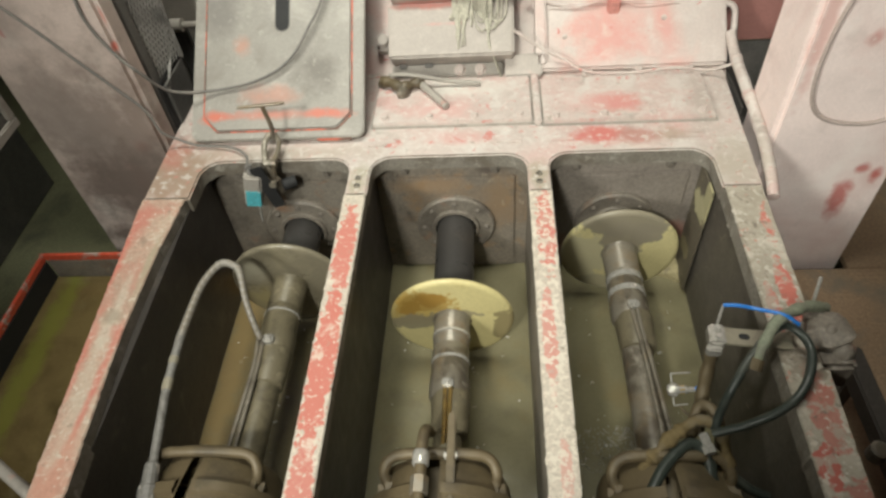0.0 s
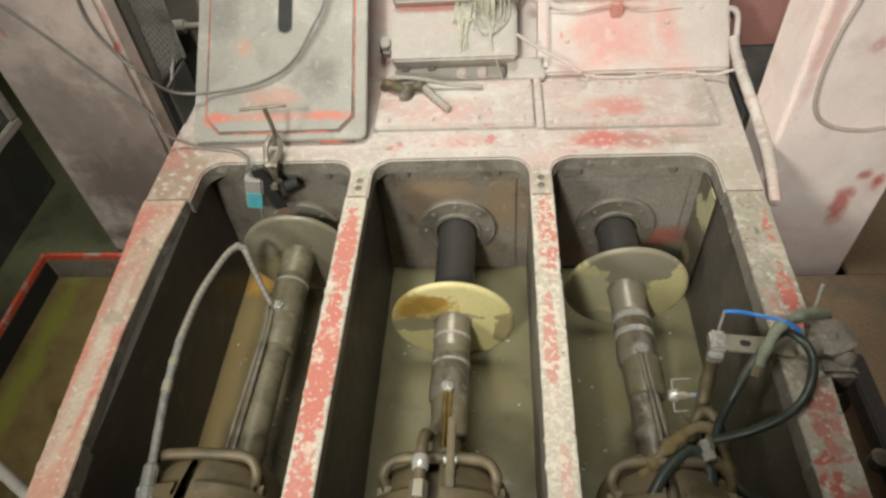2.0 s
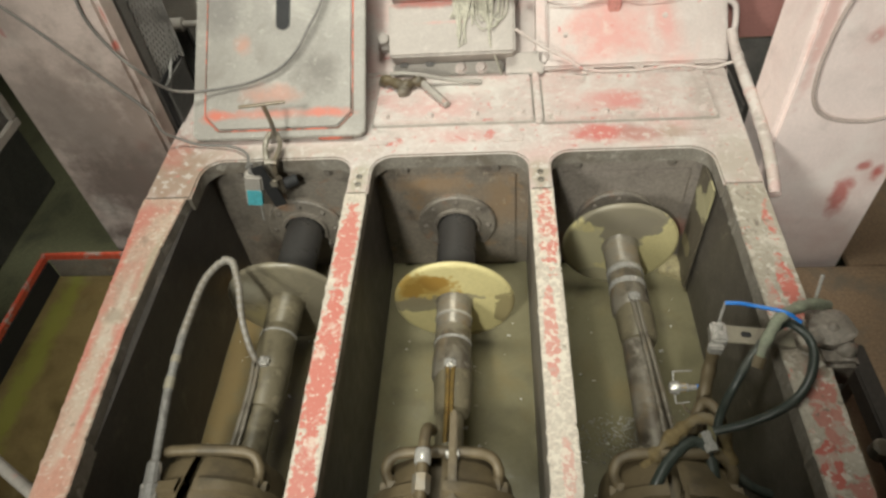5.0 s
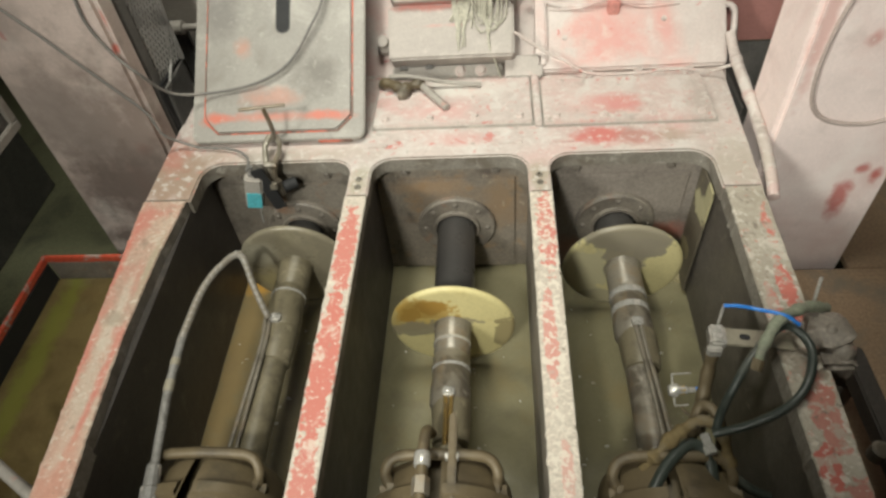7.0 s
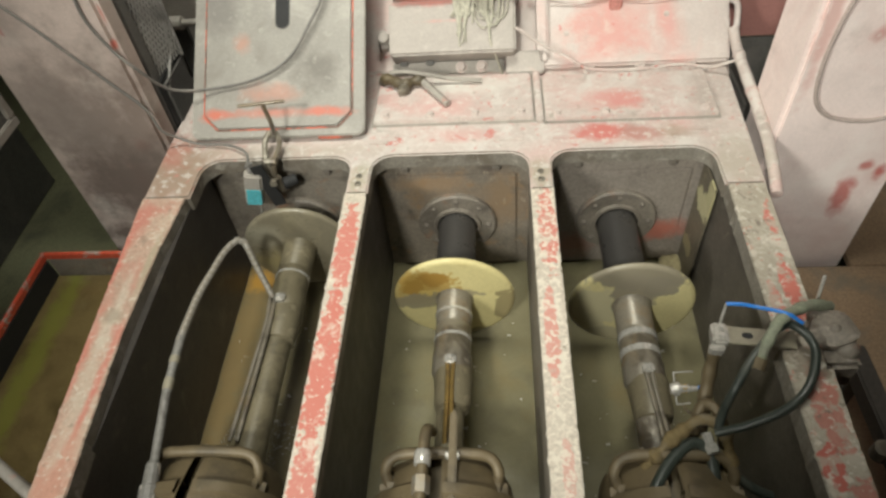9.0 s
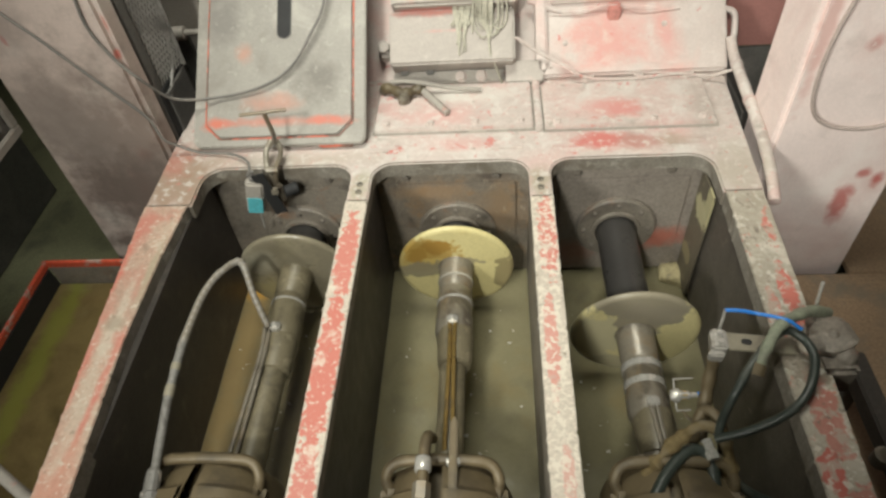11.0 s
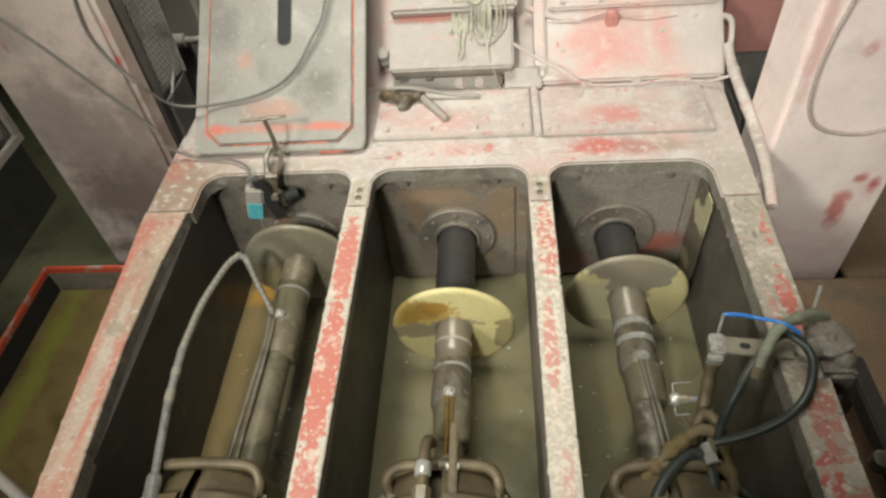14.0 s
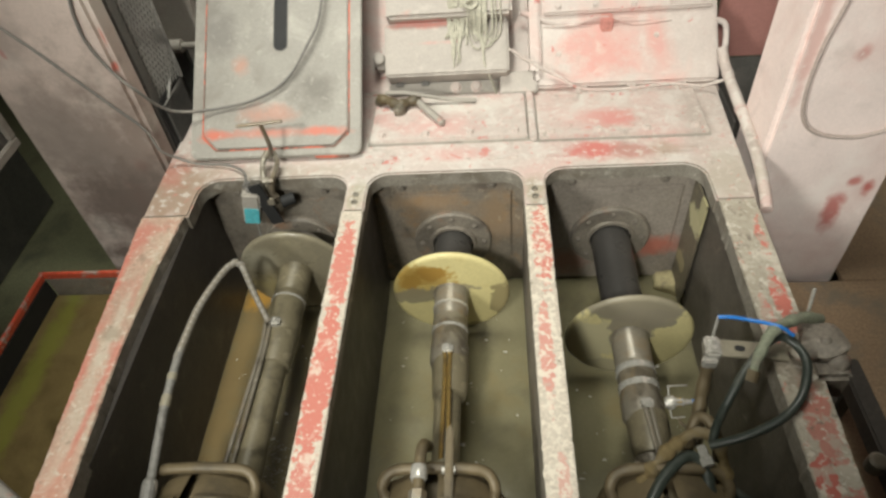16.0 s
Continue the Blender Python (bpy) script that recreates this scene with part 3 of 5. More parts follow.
def pump_frame():
    top = thing("pump_frame", "steel pump frame with three open bays, chipped red and cream paint", "pump frame")
    # rear deck with the rounded rear corners of the three openings
    r = 0.05
    front = [(-0.716, JOINT), (BAYS[0][0], JOINT)]
    for x0, x1 in BAYS:
        front += [(x0, -r)] + arc(x0 + r, -r, r, 180, 90) + arc(x1 - r, -r, r, 90, 0) + [(x1, JOINT)]
        front += [(BAYS[BAYS.index((x0, x1)) + 1][0], JOINT)] if x1 < 0.5 else [(0.690, JOINT)]
    outline = front + [(0.712, 0.36), (-0.719, 0.36)]
    clean = [p for i, p in enumerate(outline) if i == 0 or (Vector(p) - Vector(outline[i - 1])).length > 1e-5]
    bare_edges(part("rear_deck", prism(clean, -0.044, 0.0, 0.004), M_DECK, top, "dusty pink and white painted deck"))
    # rails and divider caps forward of the joint
    gap = 0.0015
    bare_edges(part("rail", prism(worn_line([(-0.716, JOINT - gap), (-0.690, -0.50), (-0.646, FRONT), (-0.578, FRONT), (-0.606, -0.72), (-0.622, -0.50), (-0.622, -0.30), (-0.612, JOINT - gap)]), -0.044, 0.002, 0.0018), M_CHIP_DIRTY, top, "worn rail with red and cream paint"))
    bare_edges(part("rail", prism(worn_line([(0.608, JOINT - gap), (0.600, -0.45), (0.590, FRONT), (0.655, FRONT), (0.676, -0.50), (0.686, JOINT - gap)], seed=2), -0.044, 0.002, 0.0018), M_CHIP, top, "worn rail with red and cream paint"))
    for x in (-0.21, 0.21):
        bare_edges(part("divider_cap", prism(worn_line([(x - CAP / 2, JOINT - gap), (x - CAP / 2, FRONT), (x + CAP / 2, FRONT), (x + CAP / 2, JOINT - gap)], seed=3 if x < 0 else 4), -0.032, 0.003, 0.0018), M_CHIP_RED if x < 0 else M_CHIP_CREAM, top, "chipped red paint over cream"))
        # The left divider takes the shade-darkened steel, the right one the plain wall steel.
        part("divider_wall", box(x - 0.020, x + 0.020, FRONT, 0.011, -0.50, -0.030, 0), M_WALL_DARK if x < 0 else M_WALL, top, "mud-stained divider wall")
        for dy in (-0.072, -0.098):
            part("bolt_hole", turned([(0, 0.008), (0.002, 0.008), (0.002, 0.0055), (-0.004, 0.005)], pose(x, dy, 0.0, 90), 14), M_LIP, top)
    for s in (-1, 1):
        # Both side walls have shade mixed into their steel colour, the left one more.
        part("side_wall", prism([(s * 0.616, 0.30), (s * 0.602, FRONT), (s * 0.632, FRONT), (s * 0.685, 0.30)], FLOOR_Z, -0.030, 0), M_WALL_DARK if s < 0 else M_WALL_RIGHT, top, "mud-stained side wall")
        # square stiffening edge along the outside
        part("outer_lip", prism([(s * 0.672, JOINT - 0.01), (s * 0.630, FRONT), (s * 0.640, FRONT), (s * 0.699, JOINT - 0.01)], -0.10, -0.033, 0.002), M_CHIP_DIRTY, top)
    for i, (x0, x1) in enumerate(BAYS):
        mat = (M_WALL, M_WALL_MID, M_WALL_RED)[i]
        part("rear_wall", box(x0 - 0.02, x1 + 0.02, 0.012, 0.05, -0.6, -0.030, 0), mat, top, "stained rear wall of a bay")
        part("lining_plate", box(x0 + 0.03, x1 - 0.026, 0.004, 0.0118, -0.405, -0.075, 0.003), mat, top, "stained cover plate behind the rod")
        m = pose(AXES[i], 0.004, AXIS_Z)
        part("gland_flange", turned([(0.002, 0.102), (-0.010, 0.102), (-0.014, 0.098), (-0.014, 0.063), (-0.022, 0.061), (-0.022, 0.0535), (0.002, 0.0535)], m, 40), M_WALL, top, "round flange round the rod", True)
        for k in range(8):
            a = math.pi / 2 + k * math.pi / 4
            part("flange_bolt", bolt(0.0055, 0.004), M_WALL, top).matrix_local = pose(AXES[i] + 0.082 * math.cos(a), -0.010, AXIS_Z + 0.082 * math.sin(a), 90)
        part("bay_floor", box(x0 - 0.02, x1 + 0.02, FRONT, 0.012, -0.62, -0.50, 0), M_WALL, top)
        for bx in (x0 + 0.07, x1 - 0.075):
            part("wall_bolt", bolt(0.009, 0.007), M_WALL, top).matrix_local = pose(bx, 0.0118, -0.055, 90)
    part("corner_plate", box(0.599, 0.6035, -0.104, 0.002, -0.40, -0.046, 0.0012), M_FLAKED, top, "olive corner plate with flaked yellow paint")
    # Out of view; rises past deck level to shade the clamp end.
    part("unseen_front_wall", box(-0.64, 0.64, FRONT - 0.06, FRONT, FLOOR_Z, 0.05, 0.003), M_WALL, top)
    # bolted deck plates behind the second and third bay
    for x0, x1, y0, y1 in ((-0.196, 0.203, 0.112, 0.300), (0.232, 0.642, 0.104, 0.285)):
        p = part("deck_plate", box(x0, x1, y0, y1, 0.001, 0.014, 0.003), M_DECK, top, "bolted plate with flaking pink and white paint")
        # Frame slightly wider than the plate, added to draw a dark outline round it.
        part("plate_outline", box(x0 - 0.005, x1 + 0.005, y0 - 0.005, y1 + 0.005, 0.0005, 0.0045, 0.001), M_GREYDUST, top, "thin dark outline under the plate")
        for bx in np.linspace(x0 + 0.03, x1 - 0.03, 4):
            for by in (y0 + 0.02,):
                part("bolt", bolt(0.008, 0.006), M_DECK, p).matrix_local = pose(bx, by, 0.014)
    part("deck_rib", box(0.2085, 0.2265, 0.10, 0.31, 0.001, 0.016, 0.004), M_DECK, top)
    for x0, x1 in ((-0.20, -0.155), (0.115, 0.175), (0.245, 0.30), (0.52, 0.60)):
        part("deck_slot", box(x0, x1, 0.040, 0.052, -0.001, 0.0045, 0.002), M_DECK, top, "short hinge lug on the deck")


pump_frame()


def bay_mud():
    for x0, x1 in BAYS:
        b = bmesh.new()
        nx, ny = 14, 36
        grid = [[b.verts.new((x0 - 0.02 + (x1 - x0 + 0.04) * i / nx, FRONT + (0.012 - FRONT) * j / ny,
                              MUD_Z + 0.004 * noise.noise(Vector((x0 * 7 + i * 0.4, j * 0.35, 0.3))))) for j in range(ny + 1)] for i in range(nx + 1)]
        for i in range(nx):
            for j in range(ny):
                b.faces.new((grid[i][j], grid[i + 1][j], grid[i + 1][j + 1], grid[i][j + 1]))
        tagged(part("bay_liquid", b, M_MUD_ORANGE if x0 < -0.5 else M_MUD, None, "", True), "murky olive-brown liquid filling the bay floor", "liquid", "liquid in the bays", "structure")


bay_mud()


# ---- power end behind the deck ----
def power_end():
    top = thing("power_end", "sloping power end housing with dusty pink and white paint", "machine housing")
    m = pose(0, 0.345, 0.0, SLOPE)          # local y runs up the slope
    part("housing_panel", box(0.225, 0.722, 0.0, 0.60, -0.10, 0.020, 0.008, m), M_HOUSING, top, "pink dusted housing panel")
    part("housing_panel", box(-0.70, 0.222, 0.0, 0.60, -0.12, -0.012, 0.006, m), M_HOUSING, top)
    upper = part("upper_panel", box(0.262, 0.705, 0.185, 0.58, 0.016, 0.036, 0.005, m), M_HOUSING, top, "upper housing panel")
    for x in (0.30, 0.40, 0.50, 0.60, 0.68):
        part("bolt", bolt(0.008, 0.006), M_HOUSING, upper).matrix_local = m @ pose(x, 0.205, 0.036)
    part("ledge", box(0.232, 0.716, -0.012, 0.018, -0.02, 0.034, 0.007, m), M_HOUSING, top, "rounded lower ledge")
    part("rib", box(0.222, 0.252, 0.0, 0.60, -0.02, 0.040, 0.006, m), M_HOUSING, top)
    for x, y in ((0.38, 0.17), (0.47, 0.25), (0.56, 0.12), (0.30, 0.08), (0.66, 0.22)):
        part("screw", bolt(0.0055, 0.004), M_HOUSING, top).matrix_local = m @ pose(x, y, 0.020)
    for x in (0.36, 0.49, 0.62):
        part("bolt", bolt(0.013, 0.012), M_DECK, top).matrix_local = pose(x, 0.318, 0.0)
    for s in (-1, 1):
        part("side_plate", box(min(s * 0.70, s * 0.724), max(s * 0.70, s * 0.724), -0.05, 0.60, -0.6, 0.0, 0.003, m), M_HOUSING, top)


power_end()


def gear_box():
    """The low box on the housing with its foot bar."""
    top = thing("junction_box", "dusty grey-pink steel box on the housing", "box")
    m = pose(0, 0.345, 0.0, SLOPE)
    part("body", box(-0.165, 0.165, 0.022, 0.165, -0.012, 0.085, 0.006, m), M_BOX, top)
    part("lid", box(-0.155, 0.175, 0.165, 0.40, -0.012, 0.120, 0.008, m), M_BOX, top)
    part("foot_bar", box(-0.165, 0.135, -0.012, 0.020, -0.010, 0.022, 0.004, m), M_GREYDUST, top, "foot bar with bolts")
    part("foot_block", box(0.140, 0.240, -0.025, 0.035, -0.010, 0.040, 0.004, m), M_BOX, top)
    part("side_lug", box(-0.205, -0.168, 0.06, 0.10, -0.012, 0.035, 0.008, m), M_BOX, top)
    part("bolt", turned([(0, 0.016), (0.018, 0.016), (0.02, 0.012)], m @ pose(-0.188, 0.085, 0.03, 90), 14), M_BOX, top)
    for x in (-0.145, -0.075):
        part("gap", box(x, x + 0.022, 0.010, 0.0215, 0.012, 0.030, 0.002, m), M_DARK, top)
    for x in (0.02, 0.075):
        part("bolt", bolt(0.012, 0.010), M_DECK, top).matrix_local = m @ pose(x, 0.002, 0.022)


gear_box()


def columns():
    for name, x0, x1, y0, y1 in (("column", -1.045, -0.722, 0.065, 0.135), ("column", 0.735, 1.045, 0.0, 0.17)):
        t = thing(name, "upright box column of pink-grey sprayed steel beside the pump", "column", ((x0 + x1) / 2, (y0 + y1) / 2, FLOOR_Z))
        cx, cy = (x0 + x1) / 2, (y0 + y1) / 2
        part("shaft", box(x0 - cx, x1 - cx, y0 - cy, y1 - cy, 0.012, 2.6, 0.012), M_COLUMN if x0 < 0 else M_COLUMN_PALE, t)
        part("base_plate", box(x0 - cx - 0.03, x1 - cx + 0.015, y0 - cy - 0.03, y1 - cy + 0.03, 0.0, 0.012, 0.003), M_DARK, t)


columns()


# ---- cover leaning on the housing ----
def inspection_cover():
    top = thing("inspection_cover", "grey dusty inspection cover with orange-red rim propped on the deck", "cover", (-0.428, 0.07, 0.004))
    m = pose(0, 0, 0, 36)
    L, W, r = 0.62, 0.2185, 0.02
    out = [(-W, r)] + arc(-W + r, r, r, 180, 270) + arc(W - r, r, r, 270, 360) + [(W, L), (-W, L)]
    part("panel", prism(out, 0.0, 0.020, 0.005, m), M_COVER, top)
    # raised inner field with clipped corners
    w, c = 0.186, 0.036
    field = [(-w + c, 0.022), (w - c, 0.022), (w, 0.022 + c), (w, L - 0.01), (-w, L - 0.01), (-w, 0.022 + c)]
    part("groove", prism([(x * 1.022, y - 0.004) for x, y in field], 0.0195, 0.0215, 0, m), M_GROOVE, top, "thin rusty red line")
    inner = part("field", prism(field, 0.020, 0.026, 0.003, m), M_COVER, top, "raised grey field")
    part("hinge", rod((0.10, -0.004, 0.006), (0.185, -0.004, 0.006), 0.006), M_GROOVE, top, "rusty hinge pin")
    slot = [(x, y) for x, y in arc(0.011, 0.292, 0.0165, 180, 360, 10)] + [(0.0275, 0.52), (-0.0055, 0.52)]
    part("slot", prism(slot, 0.0255, 0.0275, 0, m), M_BLACK, inner, "long dark slot")
    part("slot_rim", prism([(0.011 + (x - 0.011) * 1.16, y - 0.003) for x, y in slot], 0.0245, 0.0266, 0, m), M_DARK, inner)


inspection_cover()


# ---- moving rods ----
PERIOD, STROKE, DISC_Y = 2.4045, 0.1225, -0.193
PHASES = (-89.8, 151.0, 31.2)
DISC_AT = (DISC_Y, DISC_Y, DISC_Y - 0.010)


def travel(i, t):
    """How far rod i stands from its middle at t seconds."""
    w = 2 * math.pi * t / PERIOD - radians(PHASES[i])
    return STROKE * math.cos(w) + 0.0038 * math.cos(2 * w - radians(168))


def rod_assembly(i, disc_mat):
    """A rod with its round baffle. The origin lies on the axis at the disc."""
    top = thing("piston_rod", ("wet muddy pump rod with a round grey baffle", "wet muddy pump rod with a round yellow baffle", "wet muddy pump rod with a grey and yellow baffle")[i], "pump rod",
                (AXES[i], DISC_AT[i], AXIS_Z), "pump rods")
    part("pony_rod", turned([(0.018, 0.049), (0.40, 0.049)], None, 40), M_BLACKROD, top, "wet black rear rod", True)
    part("rear_collar", turned([(0.012, 0.050), (0.030, 0.060), (0.045, 0.056), (0.05, 0.049)], None, 32), M_ROD, top, "", True)
    part("baffle", turned([(-0.011, 0.038), (-0.0115, 0.130), (-0.0105, 0.137), (-0.008, 0.1415), (-0.004, 0.1440), (0.000, 0.1430), (0.003, 0.139), (0.004, 0.130), (0.004, 0.038)], None, 72), disc_mat, top, "round polyurethane baffle disc", True)
    # front rod with rings
    thin = (0.0335, 0.029, 0.033)[i]
    prof = [(-0.010, 0.046), (-0.018, 0.0420), (-0.085, 0.0412), (-0.088, 0.0398), (-0.094, 0.0398), (-0.097, 0.0415), (-0.165, 0.0420), (-0.170, 0.0440), (-0.212, 0.0440), (-0.222, 0.0385), (-0.232, thin - 0.002)]
    part("front_rod", turned(prof, None, 36), M_ROD_TAN if i == 0 else M_ROD, top, "wet muddy steel rod", True)
    part("lower_rod", turned([(-0.226, thin - 0.004), (-0.230, thin), (-0.60, thin)], None, 36), M_ROD if i == 2 else M_ROD_TAN, top, "mud-coated lower rod", True)
    for y in ((-0.112,), (-0.060, -0.128), (-0.104, -0.146))[i]:
        wide = (0.002, 0.003, 0.007)[i]
        part("ring", turned([(y + wide + 0.001, 0.0415), (y + wide, 0.0434), (y - wide, 0.0434), (y - wide - 0.001, 0.0415)], None, 36), M_STEEL, top, "bright clamp ring", True)
    # pair of spray tubes running forward on top of the rod
    lean = (0.0, 0.0, 0.022)[i]
    for k, dx in enumerate(((-0.024, -0.013), (-0.006, 0.006), (-0.006, 0.006))[i]):
        part("spray_tube", tube([(dx, -0.205, 0.047), (dx * 0.8 + lean * 0.2, -0.27, 0.044), (dx + lean * 0.6, -0.38, 0.041), (dx * 1.4 + lean, -0.56, 0.036)], 0.0048, 8, 4), M_BRASS if i == 1 else M_ROD, top, "thin spray tube", True)
    part("tube_block", box(-0.012, 0.012, -0.216, -0.194, 0.038, 0.057, 0.004), M_STEEL, top, "tube fitting with a screw")
    part("screw", bolt(0.005, 0.004), M_STEEL, top).matrix_local = pose(0.0, -0.205, 0.057)
    sleeve = turned([(-0.205, 0.040), (-0.225, 0.0425), (-0.255, 0.040), (-0.285, 0.039), (-0.30, 0.036), (-0.305, 0.028)], pose(0.004, 0, 0.002), 24)
    for v in sleeve.verts:
        v.co += 0.0035 * Vector((noise.noise(v.co * 28), 0, noise.noise(v.co * 28 + Vector((5, 2, 1)))))
    part("mud_sleeve", sleeve, M_ROD_TAN, top, "ragged mud-caked sleeve on the rod", True)
    return top


RODS = [rod_assembly(0, M_DISC_LEFT), rod_assembly(1, M_DISC_MID), rod_assembly(2, M_DISC_RIGHT)]


# ---- liners and clamps at the front of the bays ----
def liner_clamp(i):
    top = thing("liner_clamp", "mud-caked liner clamp with a bent bar handle at the bay's front", "liner clamp", (AXES[i] - (0.034, 0, 0)[i], -0.70, AXIS_Z), "liner clamps")
    part("liner", turned([(0.035, 0.060), (0.038, 0.072), (0.02, 0.092), (-0.30, 0.092), (-0.30, 0.060)], None, 36), M_CLAMP, top, "muddy liner end", True)
    for s in (-1, 1):
        jaw = turned([(0.012, 0.095), (0.008, 0.112), (-0.010, 0.122), (-0.040, 0.130), (-0.08, 0.140), (-0.13, 0.142), (-0.15, 0.128), (-0.28, 0.130)], None, 56)
        bmesh.ops.bisect_plane(jaw, geom=jaw.verts[:] + jaw.edges[:] + jaw.faces[:], plane_co=(-0.012 + s * 0.011, 0, 0), plane_no=(-s, 0, 0), clear_outer=True)
        for v in jaw.verts:
            v.co += 0.005 * noise.noise_vector(v.co * 16 + Vector((i, s, 0)))
            v.co.x += s * 0.0005 * max(0, v.co.z / 0.13)
        part("jaw", jaw, M_CLAMP, top, "heavy mud-caked clamp jaw", True)
        lug = box(s * 0.088 - 0.026, s * 0.088 + 0.026, -0.135, -0.022, 0.040, 0.094, 0.012)
        bmesh.ops.subdivide_edges(lug, edges=lug.edges[:], cuts=2, use_grid_fill=True)
        for v in lug.verts:
            v.co += 0.007 * noise.noise_vector(v.co * 22 + Vector((2 * i, s, 3)))
        part("lug", lug, M_CLAMP, top, "mud-caked bolt lug of the jaw", True)
        rib = turned([(-0.050, 0.128), (-0.055, 0.146), (-0.075, 0.149), (-0.083, 0.136)], None, 48)
        bmesh.ops.bisect_plane(rib, geom=rib.verts[:] + rib.edges[:] + rib.faces[:], plane_co=(-0.012 + s * 0.016, 0, 0), plane_no=(-s, 0, 0), clear_outer=True)
        for v in rib.verts:
            v.co += 0.004 * noise.noise_vector(v.co * 30 + Vector((i, s, 7)))
        part("jaw_rib", rib, M_CLAMP, top, "", True)
    w = 0.102
    part("bar_handle", tube([(-w + 0.004, -0.036, 0.078), (-w - 0.004, -0.016, 0.098), (-w + 0.014, 0.004, 0.112), (-0.04, 0.008, 0.119), (0.04, 0.008, 0.119), (w - 0.018, 0.004, 0.112), (w - 0.002, -0.016, 0.098), (w - 0.006, -0.036, 0.078)], 0.0105, 12, 6, None, 0.12), M_CLAMP, top, "bent bar handle", True)
    crust = bmesh.new()
    for k in range(9):
        bmesh.ops.create_icosphere(crust, subdivisions=1, radius=random.uniform(0.006, 0.014), matrix=Matrix.Translation((random.uniform(-0.06, 0.05), random.uniform(-0.005, 0.03), random.uniform(0.075, 0.098))))
    part("mud_crust", crust, M_GREYFOAM, top, "pale crusted mud", True)
    return top


random.seed(4)
for i in range(3):
    liner_clamp(i)


def centre_fittings():
    """Water pipe and flat lever over the middle clamp."""
    t = thing("water_pipe", "upright water pipe with a bright hexagon coupling over the clamp", "pipe", (-0.026, -0.70, -0.12))
    part("pipe", tube([(0.004, 0.065, -0.030), (0.002, 0.04, 0.030), (0.0, 0.01, 0.045), (-0.001, -0.06, 0.048), (-0.002, -0.16, 0.05)], 0.0105, 12, 6), M_CLAMP, t, "", True)
    part("coupling", turned([(0.0, 0.016), (0.03, 0.016)], pose(-0.001, -0.085, 0.048), 6), M_ROD, t, "bright hexagon nut")
    part("collar", turned([(0.0, 0.0135), (0.004, 0.015), (0.022, 0.015), (0.026, 0.0135)], pose(-0.001, -0.035, 0.0475), 20), M_STEEL, t, "", True)
    t = thing("flat_lever", "flat worn steel lever standing on the clamp", "lever", (0.022, -0.70, -0.125))
    b = prism([(-0.006, 0.075), (0.002, 0.085), (0.008, 0.07), (0.009, -0.09), (0.004, -0.12), (-0.004, -0.12), (-0.007, -0.02)], 0.0, 0.03, 0.003)
    part("blade", b, M_CLAMP, t)
    part("pivot", turned([(-0.012, 0.008), (0.012, 0.008)], pose(0, 0.0, 0.016, 0, 0, 90), 14), M_STEEL, t)


centre_fittings()


# ---- grey hose of the first bay ----
def bay_hose():
    t = thing("rubber_hose", "grey worn rubber hose with couplings arching over the first bay", "hose")
    part("hose", tube([(-0.505, -0.90, -0.115), (-0.524, -0.778, -0.118), (-0.533, -0.657, -0.095), (-0.538, -0.571, -0.078), (-0.540, -0.47, -0.066)], 0.0088, 12, 8, None, 0.10), M_HOSE, t, "", True)
    m = along((-0.524, -0.778, -0.118), (-0.531, -0.70, -0.104))
    part("coupling", turned([(-0.05, 0.013), (-0.045, 0.0155), (-0.01, 0.0155), (-0.008, 0.018), (0.018, 0.018), (0.02, 0.0145), (0.055, 0.0135), (0.06, 0.011)], m, 12), M_HOSE, t, "dull grey coupling")
    for a, c in (((-0.5378, -0.585, -0.080), (-0.5382, -0.560, -0.0765)), ((-0.5385, -0.53, -0.0715), (-0.5388, -0.515, -0.0695))):
        part("tape_wrap", rod(a, c, 0.0100, None, 14), M_GREYFOAM, t, "pale wrap of tape")


bay_hose()
# the flexing upper end of the hose, with the rod forward and with the rod back
HOSE_FORWARD = [(-0.540, -0.470, -0.066), (-0.534, -0.338, -0.058), (-0.514, -0.285, -0.056), (-0.490, -0.266, -0.057), (-0.468, -0.292, -0.062), (-0.454, -0.371, -0.078), (-0.444, -0.442, -0.102), (-0.430, -0.492, -0.140), (-0.420, -0.513, -0.174)]
HOSE_BACK = [(-0.540, -0.470, -0.066), (-0.530, -0.366, -0.058), (-0.512, -0.300, -0.053), (-0.494, -0.248, -0.052), (-0.475, -0.226, -0.056), (-0.462, -0.236, -0.074), (-0.447, -0.262, -0.118), (-0.420, -0.301, -0.174)]
PIECES = 26


def even_nodes(points):
    """PIECES + 1 points at even steps along a smooth line."""
    line = smooth_path(points, 24)
    run = [0.0]
    for p, q in zip(line, line[1:]):
        run.append(run[-1] + (q - p).length)
    out = []
    for k in range(PIECES + 1):
        d = run[-1] * k / PIECES
        j = max(1, min(len(line) - 1, next((n for n, r in enumerate(run) if r >= d - 1e-9), len(line) - 1)))
        u = (d - run[j - 1]) / max(1e-9, run[j] - run[j - 1])
        out.append(line[j - 1].lerp(line[j], u))
    return out


